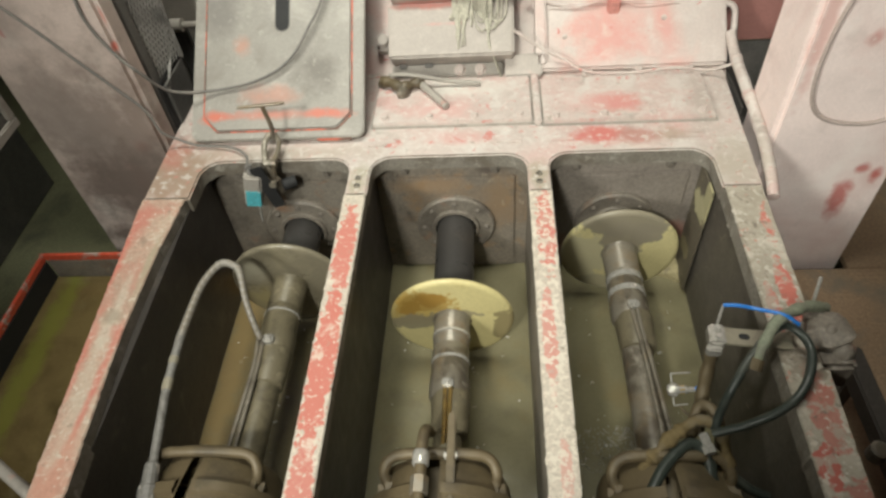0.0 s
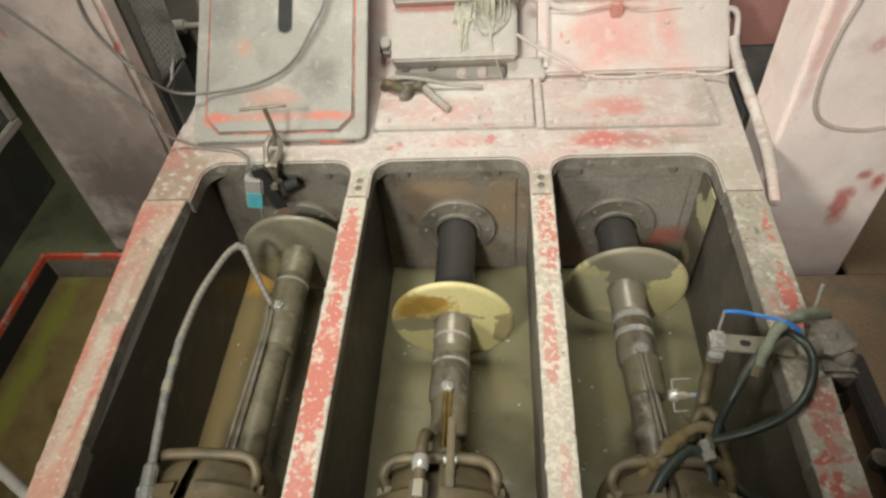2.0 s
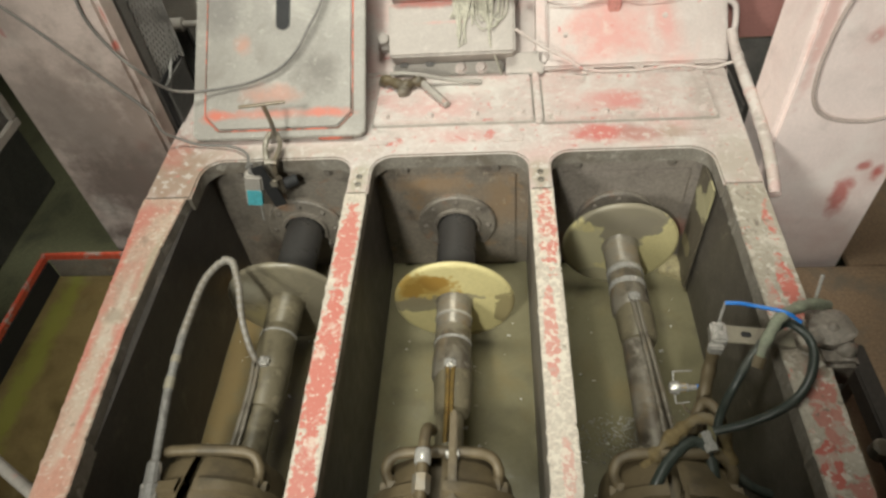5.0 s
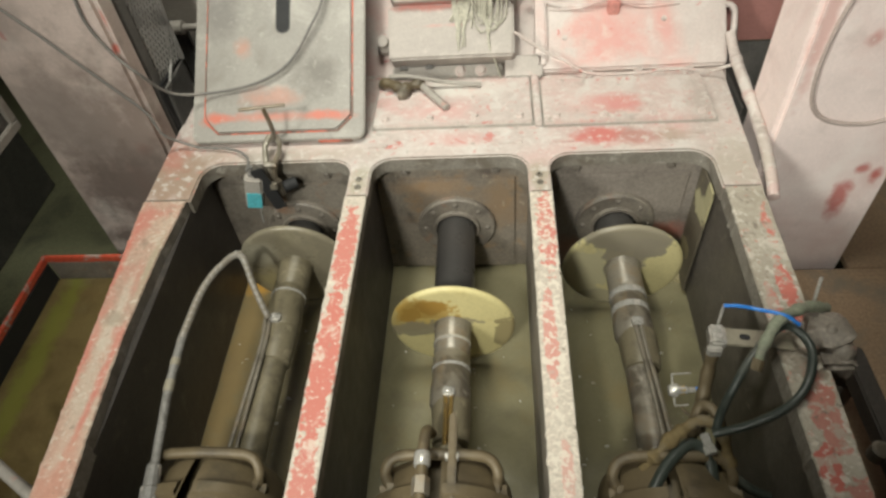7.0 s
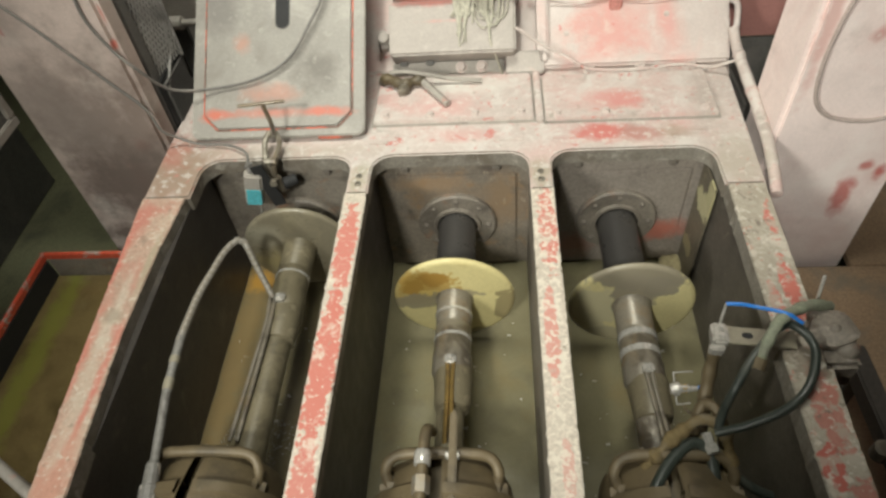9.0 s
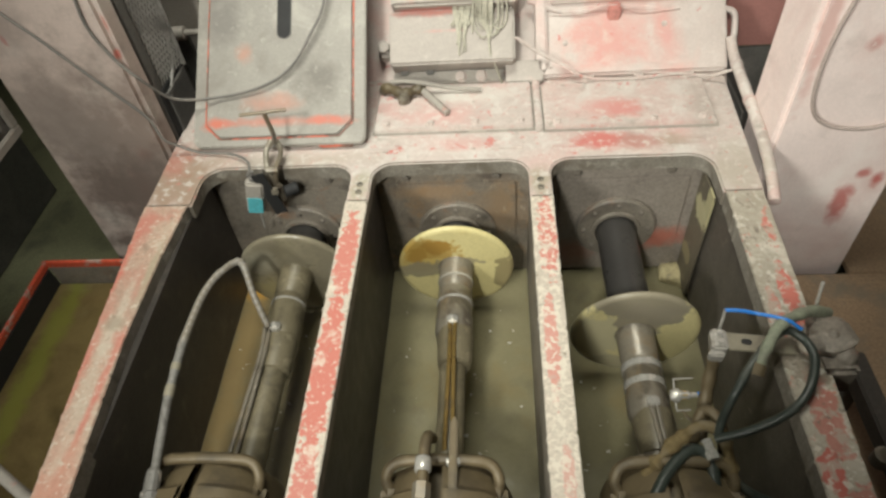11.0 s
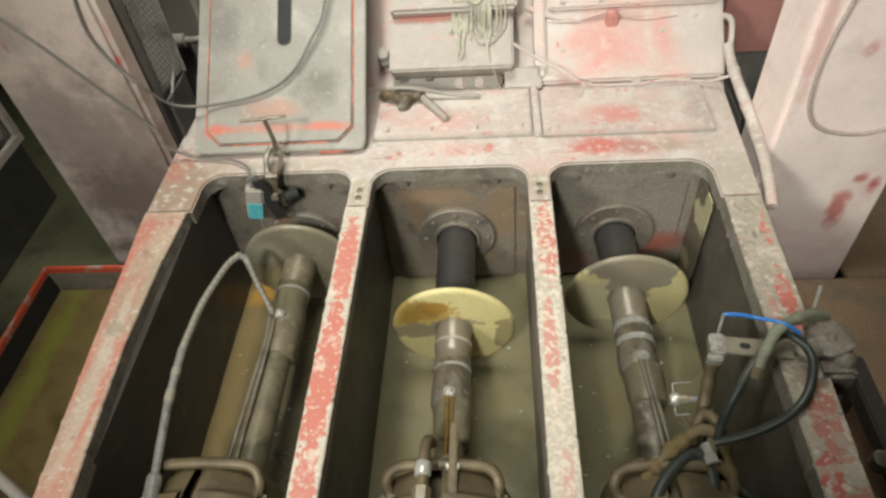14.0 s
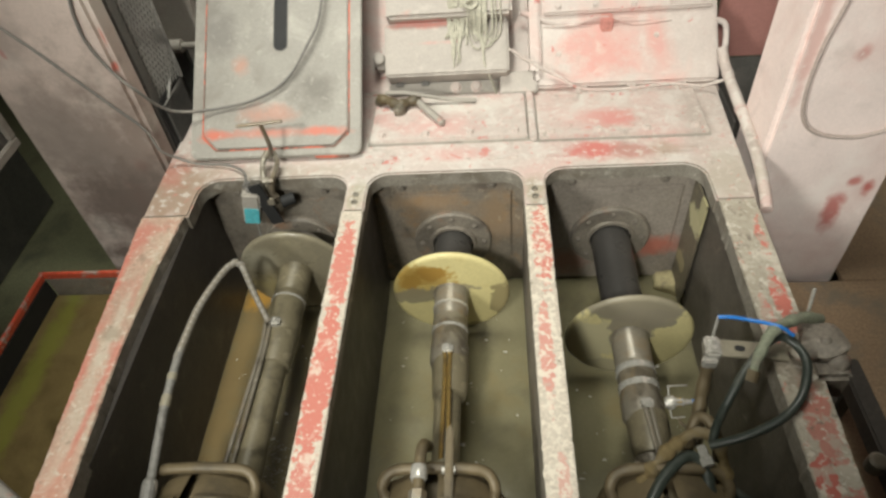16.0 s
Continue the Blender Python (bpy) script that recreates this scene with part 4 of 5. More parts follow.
NODES_FORWARD, NODES_BACK = even_nodes(HOSE_FORWARD), even_nodes(HOSE_BACK)
TAIL = []
M_CLOTH_HOSE = material("mud_filmed_rubber", (0.27, 0.25, 0.215), 0.45, layers=(((0.17, 0.14, 0.10), 30, 0.5, 0.62, 5, 0.6), ((0.42, 0.39, 0.33), 38, 0.58, 0.64, 5, 0.6)), bump=0.2)
for k in range(PIECES):
    r = 0.0088 - 0.0020 * k / PIECES
    h = 0.0125 + 0.0075 * (1 - k / PIECES)
    s = part("hose_piece", turned([(-h, r * 0.80), (-h * 0.92, r * 0.95), (-h * 0.75, r), (h * 0.75, r), (h * 0.92, r * 0.95), (h, r * 0.80)], None, 14), M_CLOTH_HOSE, None, "", True)
    TAIL.append(tagged(s, "short flexing piece of grey rubber hose", "hose piece", "flexing end of the hose"))


def tail_pose(k, t):
    """The pose of piece k of the hose's flexing end."""
    u = (travel(0, t) + 0.110) / 0.212
    p, q = NODES_FORWARD[k].lerp(NODES_BACK[k], u), NODES_FORWARD[k + 1].lerp(NODES_BACK[k + 1], u)
    return Matrix.Translation((p + q) / 2) @ (q - p).to_track_quat("Y", "Z").to_matrix().to_4x4()


# ---- third bay: hoses, bracket, valve ----
def third_bay():
    t = thing("rubber_hose", "dark green rubber hose looped over the rail", "hose")
    part("hose", tube([(0.483, -0.665, -0.075), (0.490, -0.645, -0.045), (0.502, -0.628, 0.0), (0.534, -0.587, 0.034), (0.588, -0.535, 0.046), (0.618, -0.537, 0.046), (0.634, -0.576, 0.040), (0.613, -0.632, 0.030), (0.578, -0.664, 0.008), (0.528, -0.674, -0.034), (0.478, -0.672, -0.072)], 0.0077, 12, 8, None, 0.08), M_DARKHOSE, t, "", True)
    t = thing("wrapped_hose", "pale green wrapped hose end lying over the rail", "hose")
    part("hose", tube([(0.700, -0.470, 0.016), (0.648, -0.493, 0.050), (0.588, -0.530, 0.066), (0.556, -0.570, 0.050), (0.540, -0.598, 0.026)], 0.0100, 12, 8, None, 0.35), M_PALEWRAP, t, "", True)
    part("end_band", tube([(0.545, -0.588, 0.034), (0.538, -0.602, 0.022)], 0.0135, 12, 2), M_CLAMP, t)
    t = thing("cloth_wrapped_hose", "hose wrapped in muddy yellow cloth over the liner clamp", "hose")
    part("wrap", tube([(0.36, -0.712, -0.135), (0.392, -0.684, -0.108), (0.428, -0.660, -0.086), (0.464, -0.646, -0.074), (0.496, -0.662, -0.085), (0.508, -0.692, -0.125), (0.508, -0.71, -0.16)], 0.0125, 14, 12, None, 0.75), M_CLOTH, t, "", True)
    t = thing("black_hose", "black wet hose lying on the liner clamp", "hose")
    part("hose", tube([(0.352, -0.80, -0.120), (0.372, -0.750, -0.112), (0.405, -0.705, -0.108), (0.446, -0.674, -0.108), (0.474, -0.690, -0.118), (0.480, -0.73, -0.14)], 0.0105, 12, 8), M_DARKHOSE, t, "", True)
    part("fitting", turned([(0, 0.009), (0.02, 0.009), (0.022, 0.012), (0.036, 0.012)], along((0.470, -0.660, -0.098), (0.478, -0.700, -0.104)), 6), M_STEEL, t, "bright hose fitting")
    t = thing("black_hose", "black rubber hose end lying loose in the bay", "hose")
    part("hose", tube([(0.500, -0.690, -0.150), (0.528, -0.712, -0.165), (0.556, -0.728, -0.178), (0.586, -0.735, -0.190)], 0.0090, 12, 6, None, 0.08), M_DARKHOSE, t, "", True)
    t = thing("grey_hose", "short grey hose bent over the bay", "hose")
    part("hose", tube([(0.455, -0.66, -0.15), (0.458, -0.636, -0.105), (0.471, -0.613, -0.082), (0.488, -0.626, -0.074), (0.500, -0.648, -0.095), (0.505, -0.67, -0.13)], 0.0105, 12, 8, None, 0.1), M_CLAMP, t, "", True)
    # bracket on the rail
    t = thing("bracket", "flat steel bracket with a hole bolted to the rail", "bracket", (0.0, 0.0, 0.006))
    m = pose(0.50, -0.523, 0.0, 0, 0, -6)
    outline = [(0.0, -0.019), (0.125, -0.019), (0.125, 0.017), (0.0, 0.017)]
    plate = part("plate", prism(outline, 0.0, 0.005, 0.0012, m), M_GREYFOAM, t, "pale dusty flat bar")
    part("hole", prism([(x * 1.0, y) for x, y in [(0.036, -0.004), (0.040, -0.007), (0.050, -0.007), (0.054, -0.004), (0.054, 0.002), (0.050, 0.005), (0.040, 0.005), (0.036, 0.002)]], 0.0046, 0.0056, 0, m), M_BLACK, plate)
    clip = part("clip", box(-0.016, 0.012, -0.024, 0.018, -0.012, 0.014, 0.004, m), M_STEEL, t, "bright spring clip")
    part("clip_foot", box(-0.020, 0.006, -0.034, -0.020, -0.018, 0.004, 0.003, m), M_STEEL, t)
    for y in (-0.012, 0.006):
        part("screw", bolt(0.006, 0.005), M_STEEL, clip).matrix_local = m @ pose(-0.002, y, 0.014)
    part("stem", rod((0.500, -0.510, 0.010), (0.505, -0.495, 0.054), 0.0028), M_STEEL, t, "thin upright stem")
    t = thing("blue_tube", "thin bright blue plastic tube over the bracket", "tube")
    part("tube", tube([(0.505, -0.495, 0.060), (0.528, -0.499, 0.064), (0.555, -0.505, 0.063), (0.592, -0.528, 0.076), (0.618, -0.54, 0.064)], 0.0034, 8, 6), M_BLUE, t, "", True)
    # small valve hanging in the bay
    t = thing("small_valve", "small bright valve with a bent wire guard", "valve", (0.0, 0.0, 0.0))
    part("body", turned([(0, 0.010), (0.008, 0.0135), (0.016, 0.0135), (0.017, 0.009), (0.034, 0.0085), (0.036, 0.006), (0.05, 0.005)], along((0.436, -0.549, -0.14), (0.482, -0.549, -0.138)), 12), M_STEEL, t, "", True)
    part("nut", turned([(0, 0.0095), (0.010, 0.0095)], along((0.456, -0.549, -0.1395), (0.482, -0.549, -0.138)), 6), M_BRASS, t)
    part("wire_guard", tube([(0.482, -0.518, -0.128), (0.448, -0.520, -0.128), (0.445, -0.524, -0.130), (0.444, -0.572, -0.146), (0.448, -0.577, -0.148), (0.470, -0.575, -0.148)], 0.0016, 6, 3), M_STEEL, t, "bent wire")
    part("blue_stub", rod((0.484, -0.549, -0.139), (0.500, -0.545, -0.137), 0.0045), M_BLUE, t)
    part("chain", tube([(0.455, -0.575, -0.149), (0.462, -0.590, -0.150), (0.476, -0.604, -0.146), (0.470, -0.615, -0.12)], 0.0026, 6, 6, None, 0.6), M_CLAMP, t, "short muddy chain")
    part("carrier_pipe", tube([(0.497, -0.53, -0.008), (0.494, -0.548, -0.06), (0.488, -0.575, -0.10), (0.478, -0.63, -0.16)], 0.0125, 12, 6, None, 0.2), M_CLAMP, t, "muddy pipe the valve hangs on", True)
    # round clamp on the outside of the rail
    M_GRIMY = material("grimy_grey_lump", (0.23, 0.20, 0.165), 0.6, layers=(((0.10, 0.075, 0.055), 20, 0.48, 0.6, 7, 0.85), ((0.36, 0.32, 0.27), 40, 0.56, 0.64, 6, 0.7), ((0.34, 0.15, 0.10), 28, 0.62, 0.68, 6, 0.6)), bump=0.7, bump_scale=60)
    t = thing("rail_clamp", "dirty grey round clamp with an upright pin on the rail", "clamp", (0.684, -0.525, 0.0))
    b = turned([(0, 0.038), (0.012, 0.040), (0.026, 0.037), (0.032, 0.024), (0.033, 0)], pose(0, 0, 0.002, 90), 22)
    for v in b.verts:
        v.co += 0.010 * noise.noise_vector(v.co * 24)
    for k, (x, y, z, r) in enumerate(((-0.026, -0.02, 0.016, 0.016), (0.024, 0.022, 0.018, 0.014), (-0.01, 0.034, 0.012, 0.018), (0.018, -0.034, 0.010, 0.020), (0.0, -0.005, 0.030, 0.012))):
        bmesh.ops.create_icosphere(b, subdivisions=2, radius=r, matrix=Matrix.Translation((x, y, z)))
    part("body", b, M_GRIMY, t, "lumpy grime-covered body", True)
    part("strap", box(-0.030, 0.036, -0.066, -0.018, -0.06, 0.010, 0.008), M_GRIMY, t)
    part("pin", rod((-0.012, 0.045, 0.002), (-0.010, 0.07, 0.085), 0.0032), M_STEEL, t, "thin upright pin")
    part("pin_collar", turned([(0, 0.011), (0.02, 0.011), (0.024, 0.007)], along((-0.012, 0.045, 0.0), (-0.008, 0.09, 0.115)), 10), M_STEEL, t)
    # crusted mud in the rear corner
    t = thing("mud_deposit", "lump of wet yellow mud in the bay's rear corner", "mud deposit")
    b = bmesh.new()
    bmesh.ops.create_icosphere(b, subdivisions=4, radius=1, matrix=Matrix.LocRotScale((0.602, -0.02, -0.415), None, (0.055, 0.045, 0.030)))
    for v in b.verts:
        v.co += 0.012 * noise.noise_vector(v.co * 30)
    part("mud_clump", b, M_MUD_DEPOSIT, t, "wet mud clump", True)


third_bay()


# ---- first bay: clamp tool and sensor ----
def clamp_tool():
    t = thing("screw_clamp", "steel screw clamp with a bright T-handle gripping the deck edge", "clamp")
    part("t_bar", rod((-0.469, -0.004, 0.160), (-0.363, 0.009, 0.160), 0.0040), M_ROD, t, "bright sliding T-bar")
    part("screw", tube([(-0.413, 0.001, 0.160), (-0.408, 0.003, 0.10), (-0.424, 0.030, 0.05)], 0.0055, 10, 5), M_ROD, t, "", True)
    fr = [(-0.436, 0.046, 0.048), (-0.446, 0.03, 0.036), (-0.447, 0.01, 0.028), (-0.440, -0.022, 0.014), (-0.432, -0.034, -0.01), (-0.426, -0.038, -0.045)]
    part("jaw_frame", tube(fr, 0.0075, 8, 5), M_ROD, t, "worn grey clamp frame", True)
    part("jaw_frame", tube([(-0.424, 0.044, 0.048), (-0.413, 0.026, 0.036), (-0.412, 0.006, 0.026), (-0.420, -0.02, 0.014), (-0.424, -0.034, -0.01), (-0.424, -0.040, -0.045)], 0.0065, 8, 5), M_ROD, t, "", True)
    part("hinge", turned([(-0.014, 0.010), (0.014, 0.010)], pose(-0.428, -0.024, 0.012, 0, 0, 90), 14), M_ROD, t)
    part("lower_jaw", box(-0.445, -0.410, -0.048, -0.030, -0.075, -0.02, 0.005), M_ROD, t)
    part("foot", rod((-0.412, -0.036, -0.05), (-0.382, -0.018, -0.05), 0.015), M_BLACK, t, "black rubber foot")
    t = thing("sensor_box", "small grey sensor box with a turquoise label clamped in the bay", "sensor", (-0.476, -0.058, -0.036))
    m = pose(0, 0, 0, 0, 12, 8)
    case = part("case", box(-0.021, 0.021, -0.016, 0.016, -0.050, 0.046, 0.005, m), M_GREYDUST, t)
    part("label", box(-0.017, 0.018, -0.0185, -0.0165, -0.044, 0.004, 0.0006, m), M_TEAL, case, "turquoise label")
    part("side_plate", box(0.021, 0.052, -0.010, -0.006, -0.072, 0.062, 0.0015, pose(0, 0, 0, 0, -12, 8)), M_BLACK, t, "dark mounting plate")
    part("gland", turned([(0, 0.008), (0.012, 0.008), (0.014, 0.005), (0.03, 0.0045)], m @ pose(-0.004, 0, 0.044, 90), 10), M_CABLE, t)
    part("probe", rod((0.0, -0.004, -0.050), (-0.008, -0.002, -0.112), 0.0028), M_STEEL, t, "thin probe")
    part("arm", box(0.028, 0.06, -0.004, 0.004, 0.0, 0.02, 0.002), M_ROD, t)


clamp_tool()


def cables():
    t = thing("black_cable", "dusty black cable running to the sensor box", "cable")
    part("cable", tube([(-0.970, 0.0600, 0.441), (-0.928, 0.0600, 0.389), (-0.883, 0.0600, 0.333), (-0.831, 0.0600, 0.260), (-0.774, 0.0600, 0.182), (-0.727, 0.0600, 0.115), (-0.708, 0.050, 0.060), (-0.680, 0.062, 0.024), (-0.631, 0.054, 0.010), (-0.545, 0.040, 0.012), (-0.496, 0.004, 0.018), (-0.482, -0.03, 0.020), (-0.480, -0.056, 0.022)], 0.0034, 8, 8), M_CABLE, t, "", True)
    t = thing("black_cable", "dusty black cable sagging across the cover", "cable")
    part("cable", tube([(-0.743, 0.0600, 0.470), (-0.758, 0.0600, 0.411), (-0.760, 0.0600, 0.347), (-0.736, 0.0600, 0.277), (-0.700, 0.0600, 0.224), (-0.672, 0.11, 0.135), (-0.587, 0.146, 0.108), (-0.476, 0.163, 0.120), (-0.394, 0.200, 0.150), (-0.339, 0.262, 0.208), (-0.309, 0.320, 0.252), (-0.29, 0.44, 0.36)], 0.0036, 8, 8), M_CABLE, t, "", True)
    t = thing("pale_cable", "pale paint-dusted cable hanging on the column", "cable")
    part("cable", tube([(0.80, -0.012, 0.70), (0.790, -0.010, 0.42), (0.776, -0.008, 0.30), (0.774, -0.008, 0.20), (0.790, -0.008, 0.12), (0.832, -0.010, 0.078), (0.905, -0.010, 0.064), (0.960, -0.010, 0.074), (1.05, -0.02, 0.12)], 0.0045, 8, 8), M_LIGHTCABLE, t, "", True)


cables()


# ---- beside and behind the pump ----
def drip_tray():
    t = thing("drip_tray", "steel drip tray with a red painted rim full of greenish liquid", "tray", (0, 0, 0))
    x0, x1, y0, y1, z = -1.135, -0.70, -1.45, -0.072, -0.250
    part("rim", box(x0 - 0.005, x0 + 0.006, y0, y1, z - 0.02, z, 0.002), M_ORANGE, t, "red painted rim")
    part("rim", box(x0 - 0.006, x1, y1 - 0.005, y1 + 0.005, z - 0.02, z + 0.002, 0.002), M_ORANGE, t, "red painted rim")
    part("wall", box(x0, x0 + 0.008, y0, y1 - 0.009, FLOOR_Z, z - 0.021, 0), M_BLACK, t)
    part("wall", box(x0 + 0.009, x1, y1 - 0.006, y1 + 0.006, FLOOR_Z, z - 0.021, 0), M_WALL, t)
    part("wall", box(x0, x1, y0 - 0.01, y0, FLOOR_Z, z, 0), M_DARK, t)
    tagged(part("tray_liquid", box(x0 + 0.008, x1, y0, y1 - 0.009, z - 0.11, z - 0.085, 0), M_GREENMUD), "still greenish-brown liquid in the tray", "liquid", kind="structure")


drip_tray()


def left_side():
    # perforated guard behind the column
    t = thing("perforated_guard", "dark grey perforated sheet guard behind the column", "guard")
    verts, faces = [], []
    ny, nz, y0, y1, z0, z1 = 9, 34, 0.170, 0.280, 0.135, 0.62
    dy, dz = (y1 - y0) / ny, (z1 - z0) / nz
    for i in range(ny):
        for j in range(nz):
            cy, cz = y0 + dy * (i + 0.5 + 0.5 * (j % 2)), z0 + dz * (j + 0.5)
            outer = [(cy - dy / 2, cz), (cy, cz - dz), (cy + dy / 2, cz), (cy, cz + dz)]
            inner = [(cy + (a - cy) * 0.62, cz + (b - cz) * 0.62) for a, b in outer]
            k = len(verts)
            verts += [(-0.724 + 0.17 * (a - y0), a, b) for a, b in outer] + [(-0.7265 + 0.17 * (a - y0), a, b) for a, b in inner]
            faces += [(k + q, k + (q + 1) % 4, k + 4 + (q + 1) % 4, k + 4 + q) for q in range(4)]
    me = bpy.data.meshes.new("mesh_sheet")
    me.from_pydata(verts, [], faces)
    me.materials.append(M_MESH)
    s = new("mesh_sheet", me)
    s.parent = t
    s["kind"] = "stuff"
    part("edge_strip", box(-0.730, -0.722, 0.136, 0.170, -0.4, 0.7, 0.002), M_DARK, t)
    part("edge_strip", box(-0.712, -0.702, 0.284, 0.292, 0.12, 0.7, 0.002), M_MESH, t)
    part("stay", rod((-0.716, 0.300, 0.30), (-0.716, 0.262, 0.155), 0.004), M_MESH, t)
    part("stay", rod((-0.716, 0.262, 0.155), (-0.712, 0.17, 0.10), 0.004), M_MESH, t)
    part("backing", box(-0.82, -0.812, 0.15, 0.9, FLOOR_Z, 0.8, 0), M_DARK, t)
    # ribbed louvre
    t = thing("louvre", "black ribbed ventilation louvre beside the pump", "louvre")
    part("backing", box(-0.722, -0.716, 0.14, 0.30, -0.30, 0.130, 0.002), M_BLACK, t)
    for k in range(34):
        z = -0.15 + k * 0.0080
        part("slat", box(-0.716, -0.708, 0.160, 0.290, z, z + 0.0030, 0.0008), M_DARK, t)
    # bearing housing behind
    t = thing("side_bracket", "grey painted side bracket with a round pin behind the guard", "bracket")
    part("plate", box(-0.86, -0.705, 0.48, 0.52, 0.005, 0.60, 0.004), M_GREYDUST, t)
    part("pin", turned([(0, 0.010), (0.07, 0.010)], pose(-0.77, 0.452, 0.120, 0, 0, -90), 14), M_GREYDUST, t, "", True)
    part("pin_boss", turned([(-0.03, 0.019), (0.012, 0.019), (0.014, 0.014)], pose(-0.77, 0.452, 0.120, 0, 0, -90), 16), M_GREYDUST, t, "", True)
    part("leg", box(-0.80, -0.76, 0.46, 0.50, FLOOR_Z, 0.12, 0.004), M_DARK, t)
    # cabinet by the column
    t = thing("wall_cabinet", "grey sheet metal cabinet beside the column", "cabinet")
    part("body", box(-1.45, -1.066, -0.40, 0.055, 0.10, 0.55, 0.004), M_DARK, t)
    part("frame", box(-1.066, -1.054, -0.40, 0.055, 0.095, 0.120, 0.003), M_GREYDUST, t, "pale lower frame")
    part("frame", box(-1.066, -1.054, 0.030, 0.055, 0.121, 0.55, 0.003), M_GREYDUST, t, "pale side frame")
    part("door", box(-1.066, -1.058, -0.38, 0.008, 0.135, 0.53, 0.004), M_MESH, t, "grey door panel")
    # Dark block put where the space under the cabinet is only in shade.
    part("shade_block", box(-1.75, -1.625, -0.40, 0.64, FLOOR_Z, 0.10, 0.004), M_DARK, t, "dark block filling the shade below the cabinet")
    t = thing("pipe", "pale steel pipe beside the pump rail", "pipe")
    part("pipe", rod((-0.93, -0.67, -0.10), (-0.66, -0.828, -0.10), 0.011), M_GREYDUST, t)
    part("leg", rod((-0.80, -0.745, FLOOR_Z), (-0.80, -0.745, -0.108), 0.008), M_DARK, t)


left_side()


M_RUST = material("rusty_brown_sheet", (0.33, 0.225, 0.14), 0.6, layers=((DIRT, 7, 0.5, 0.65, 5, 0.8),), bump=0.3)


def right_side():
    t = thing("red_panel", "dull red painted panel behind the housing", "panel")
    part("panel", box(0.76, 1.10, 0.55, 0.57, -0.062, 0.70, 0.003), material("dull_red_paint", (0.40, 0.19, 0.165), 0.6, bump=0.1, grain=0.05), t)
    part("leg", box(1.0, 1.04, 0.56, 0.60, FLOOR_Z, 0.10, 0.003), M_DARK, t)
    # Dark sheets added to stand for the unlit void beside the housing.
    t = thing("void_sheets", "dark sheets filling the unlit gap beside the housing, with a grey post", "guard")
    part("sheet", box(0.74, 1.3, 0.552, 0.556, FLOOR_Z, -0.066, 0.001), M_DARK, t)
    part("sheet", box(0.732, 0.738, 0.19, 0.54, FLOOR_Z, -0.03, 0.002), M_DARK, t)
    part("post", box(0.79, 0.83, 0.18, 0.24, FLOOR_Z, 0.5, 0.004), M_GREYDUST, t)
    # conduit down the side of the deck
    t = thing("conduit", "pale painted conduit running along the deck's side", "conduit")
    part("pipe", tube([(0.722, 0.365, 0.075), (0.722, 0.300, 0.052), (0.722, 0.14, 0.034), (0.722, 0.0, 0.014), (0.715, -0.10, -0.004), (0.708, -0.150, -0.016)], 0.0135, 14, 6, None, 0.12), M_DECK, t, "", True)
    for y, z in ((0.285, 0.050), (0.15, 0.035)):
        part("tie_band", turned([(-0.006, 0.0150), (0.006, 0.0150)], pose(0.722, y, z, -6), 16), M_HOUSING, t, "tie band")
    # thin pipe across the top of the housing
    t = thing("thin_pipe", "thin pink-painted pipe clipped across the housing", "pipe")
    part("pipe", tube([(0.20, 0.470, 0.155), (0.30, 0.456, 0.124), (0.43, 0.455, 0.128), (0.60, 0.458, 0.112), (0.715, 0.458, 0.108), (0.745, 0.452, 0.098), (0.750, 0.435, 0.070), (0.742, 0.40, 0.05), (0.722, 0.365, 0.068)], 0.0085, 10, 8), M_HOUSING, t, "", True)
    part("pipe_clip", box(0.412, 0.446, 0.432, 0.466, 0.085, 0.142, 0.004), material("faded_red_clip", (0.60, 0.27, 0.23), 0.6), t, "small faded red pipe clip")
    part("thin_wire", tube([(0.26, 0.448, 0.12), (0.34, 0.440, 0.125), (0.42, 0.445, 0.142), (0.50, 0.442, 0.118), (0.60, 0.446, 0.122)], 0.003, 6, 6), M_HOUSING, t)
    t = thing("loose_cord", "pale dusty cord draped along the housing's foot", "cord")
    part("cord", tube([(0.165, 0.345, 0.120), (0.239, 0.335, 0.070), (0.300, 0.318, 0.044), (0.353, 0.298, 0.020), (0.46, 0.292, 0.016), (0.579, 0.300, 0.020), (0.66, 0.288, 0.018), (0.705, 0.26, 0.05)], 0.0042, 8, 8, None, 0.2), M_DECK, t, "", True)
    # frame beside the right rail
    t = thing("walkway", "dark rusty walkway sheet below the rail", "walkway")
    part("beam", box(0.858, 0.898, -1.3, -0.38, -0.30, -0.25, 0.004), M_WALL_DARK, t)
    for y in (-1.2, -0.42):
        part("leg", box(0.862, 0.898, y - 0.02, y + 0.02, FLOOR_Z, -0.30, 0.003), M_DARK, t)
    part("lining", box(0.72, 1.9, -1.6, -0.02, -0.44, -0.42, 0.002), M_RUST, t, "rusty brown sheet")
    part("lining", box(1.06, 1.9, -0.018, 0.9, -0.44, -0.42, 0.002), M_RUST, t, "rusty brown sheet")
    part("lining_foot", box(0.74, 0.76, -1.2, -1.1, FLOOR_Z, -0.44, 0.002), M_DARK, t)
    part("end_cap", turned([(0, 0.018), (0.03, 0.018), (0.034, 0.012)], pose(0.83, -0.63, -0.25, 90), 14), M_ROD, t)


right_side()


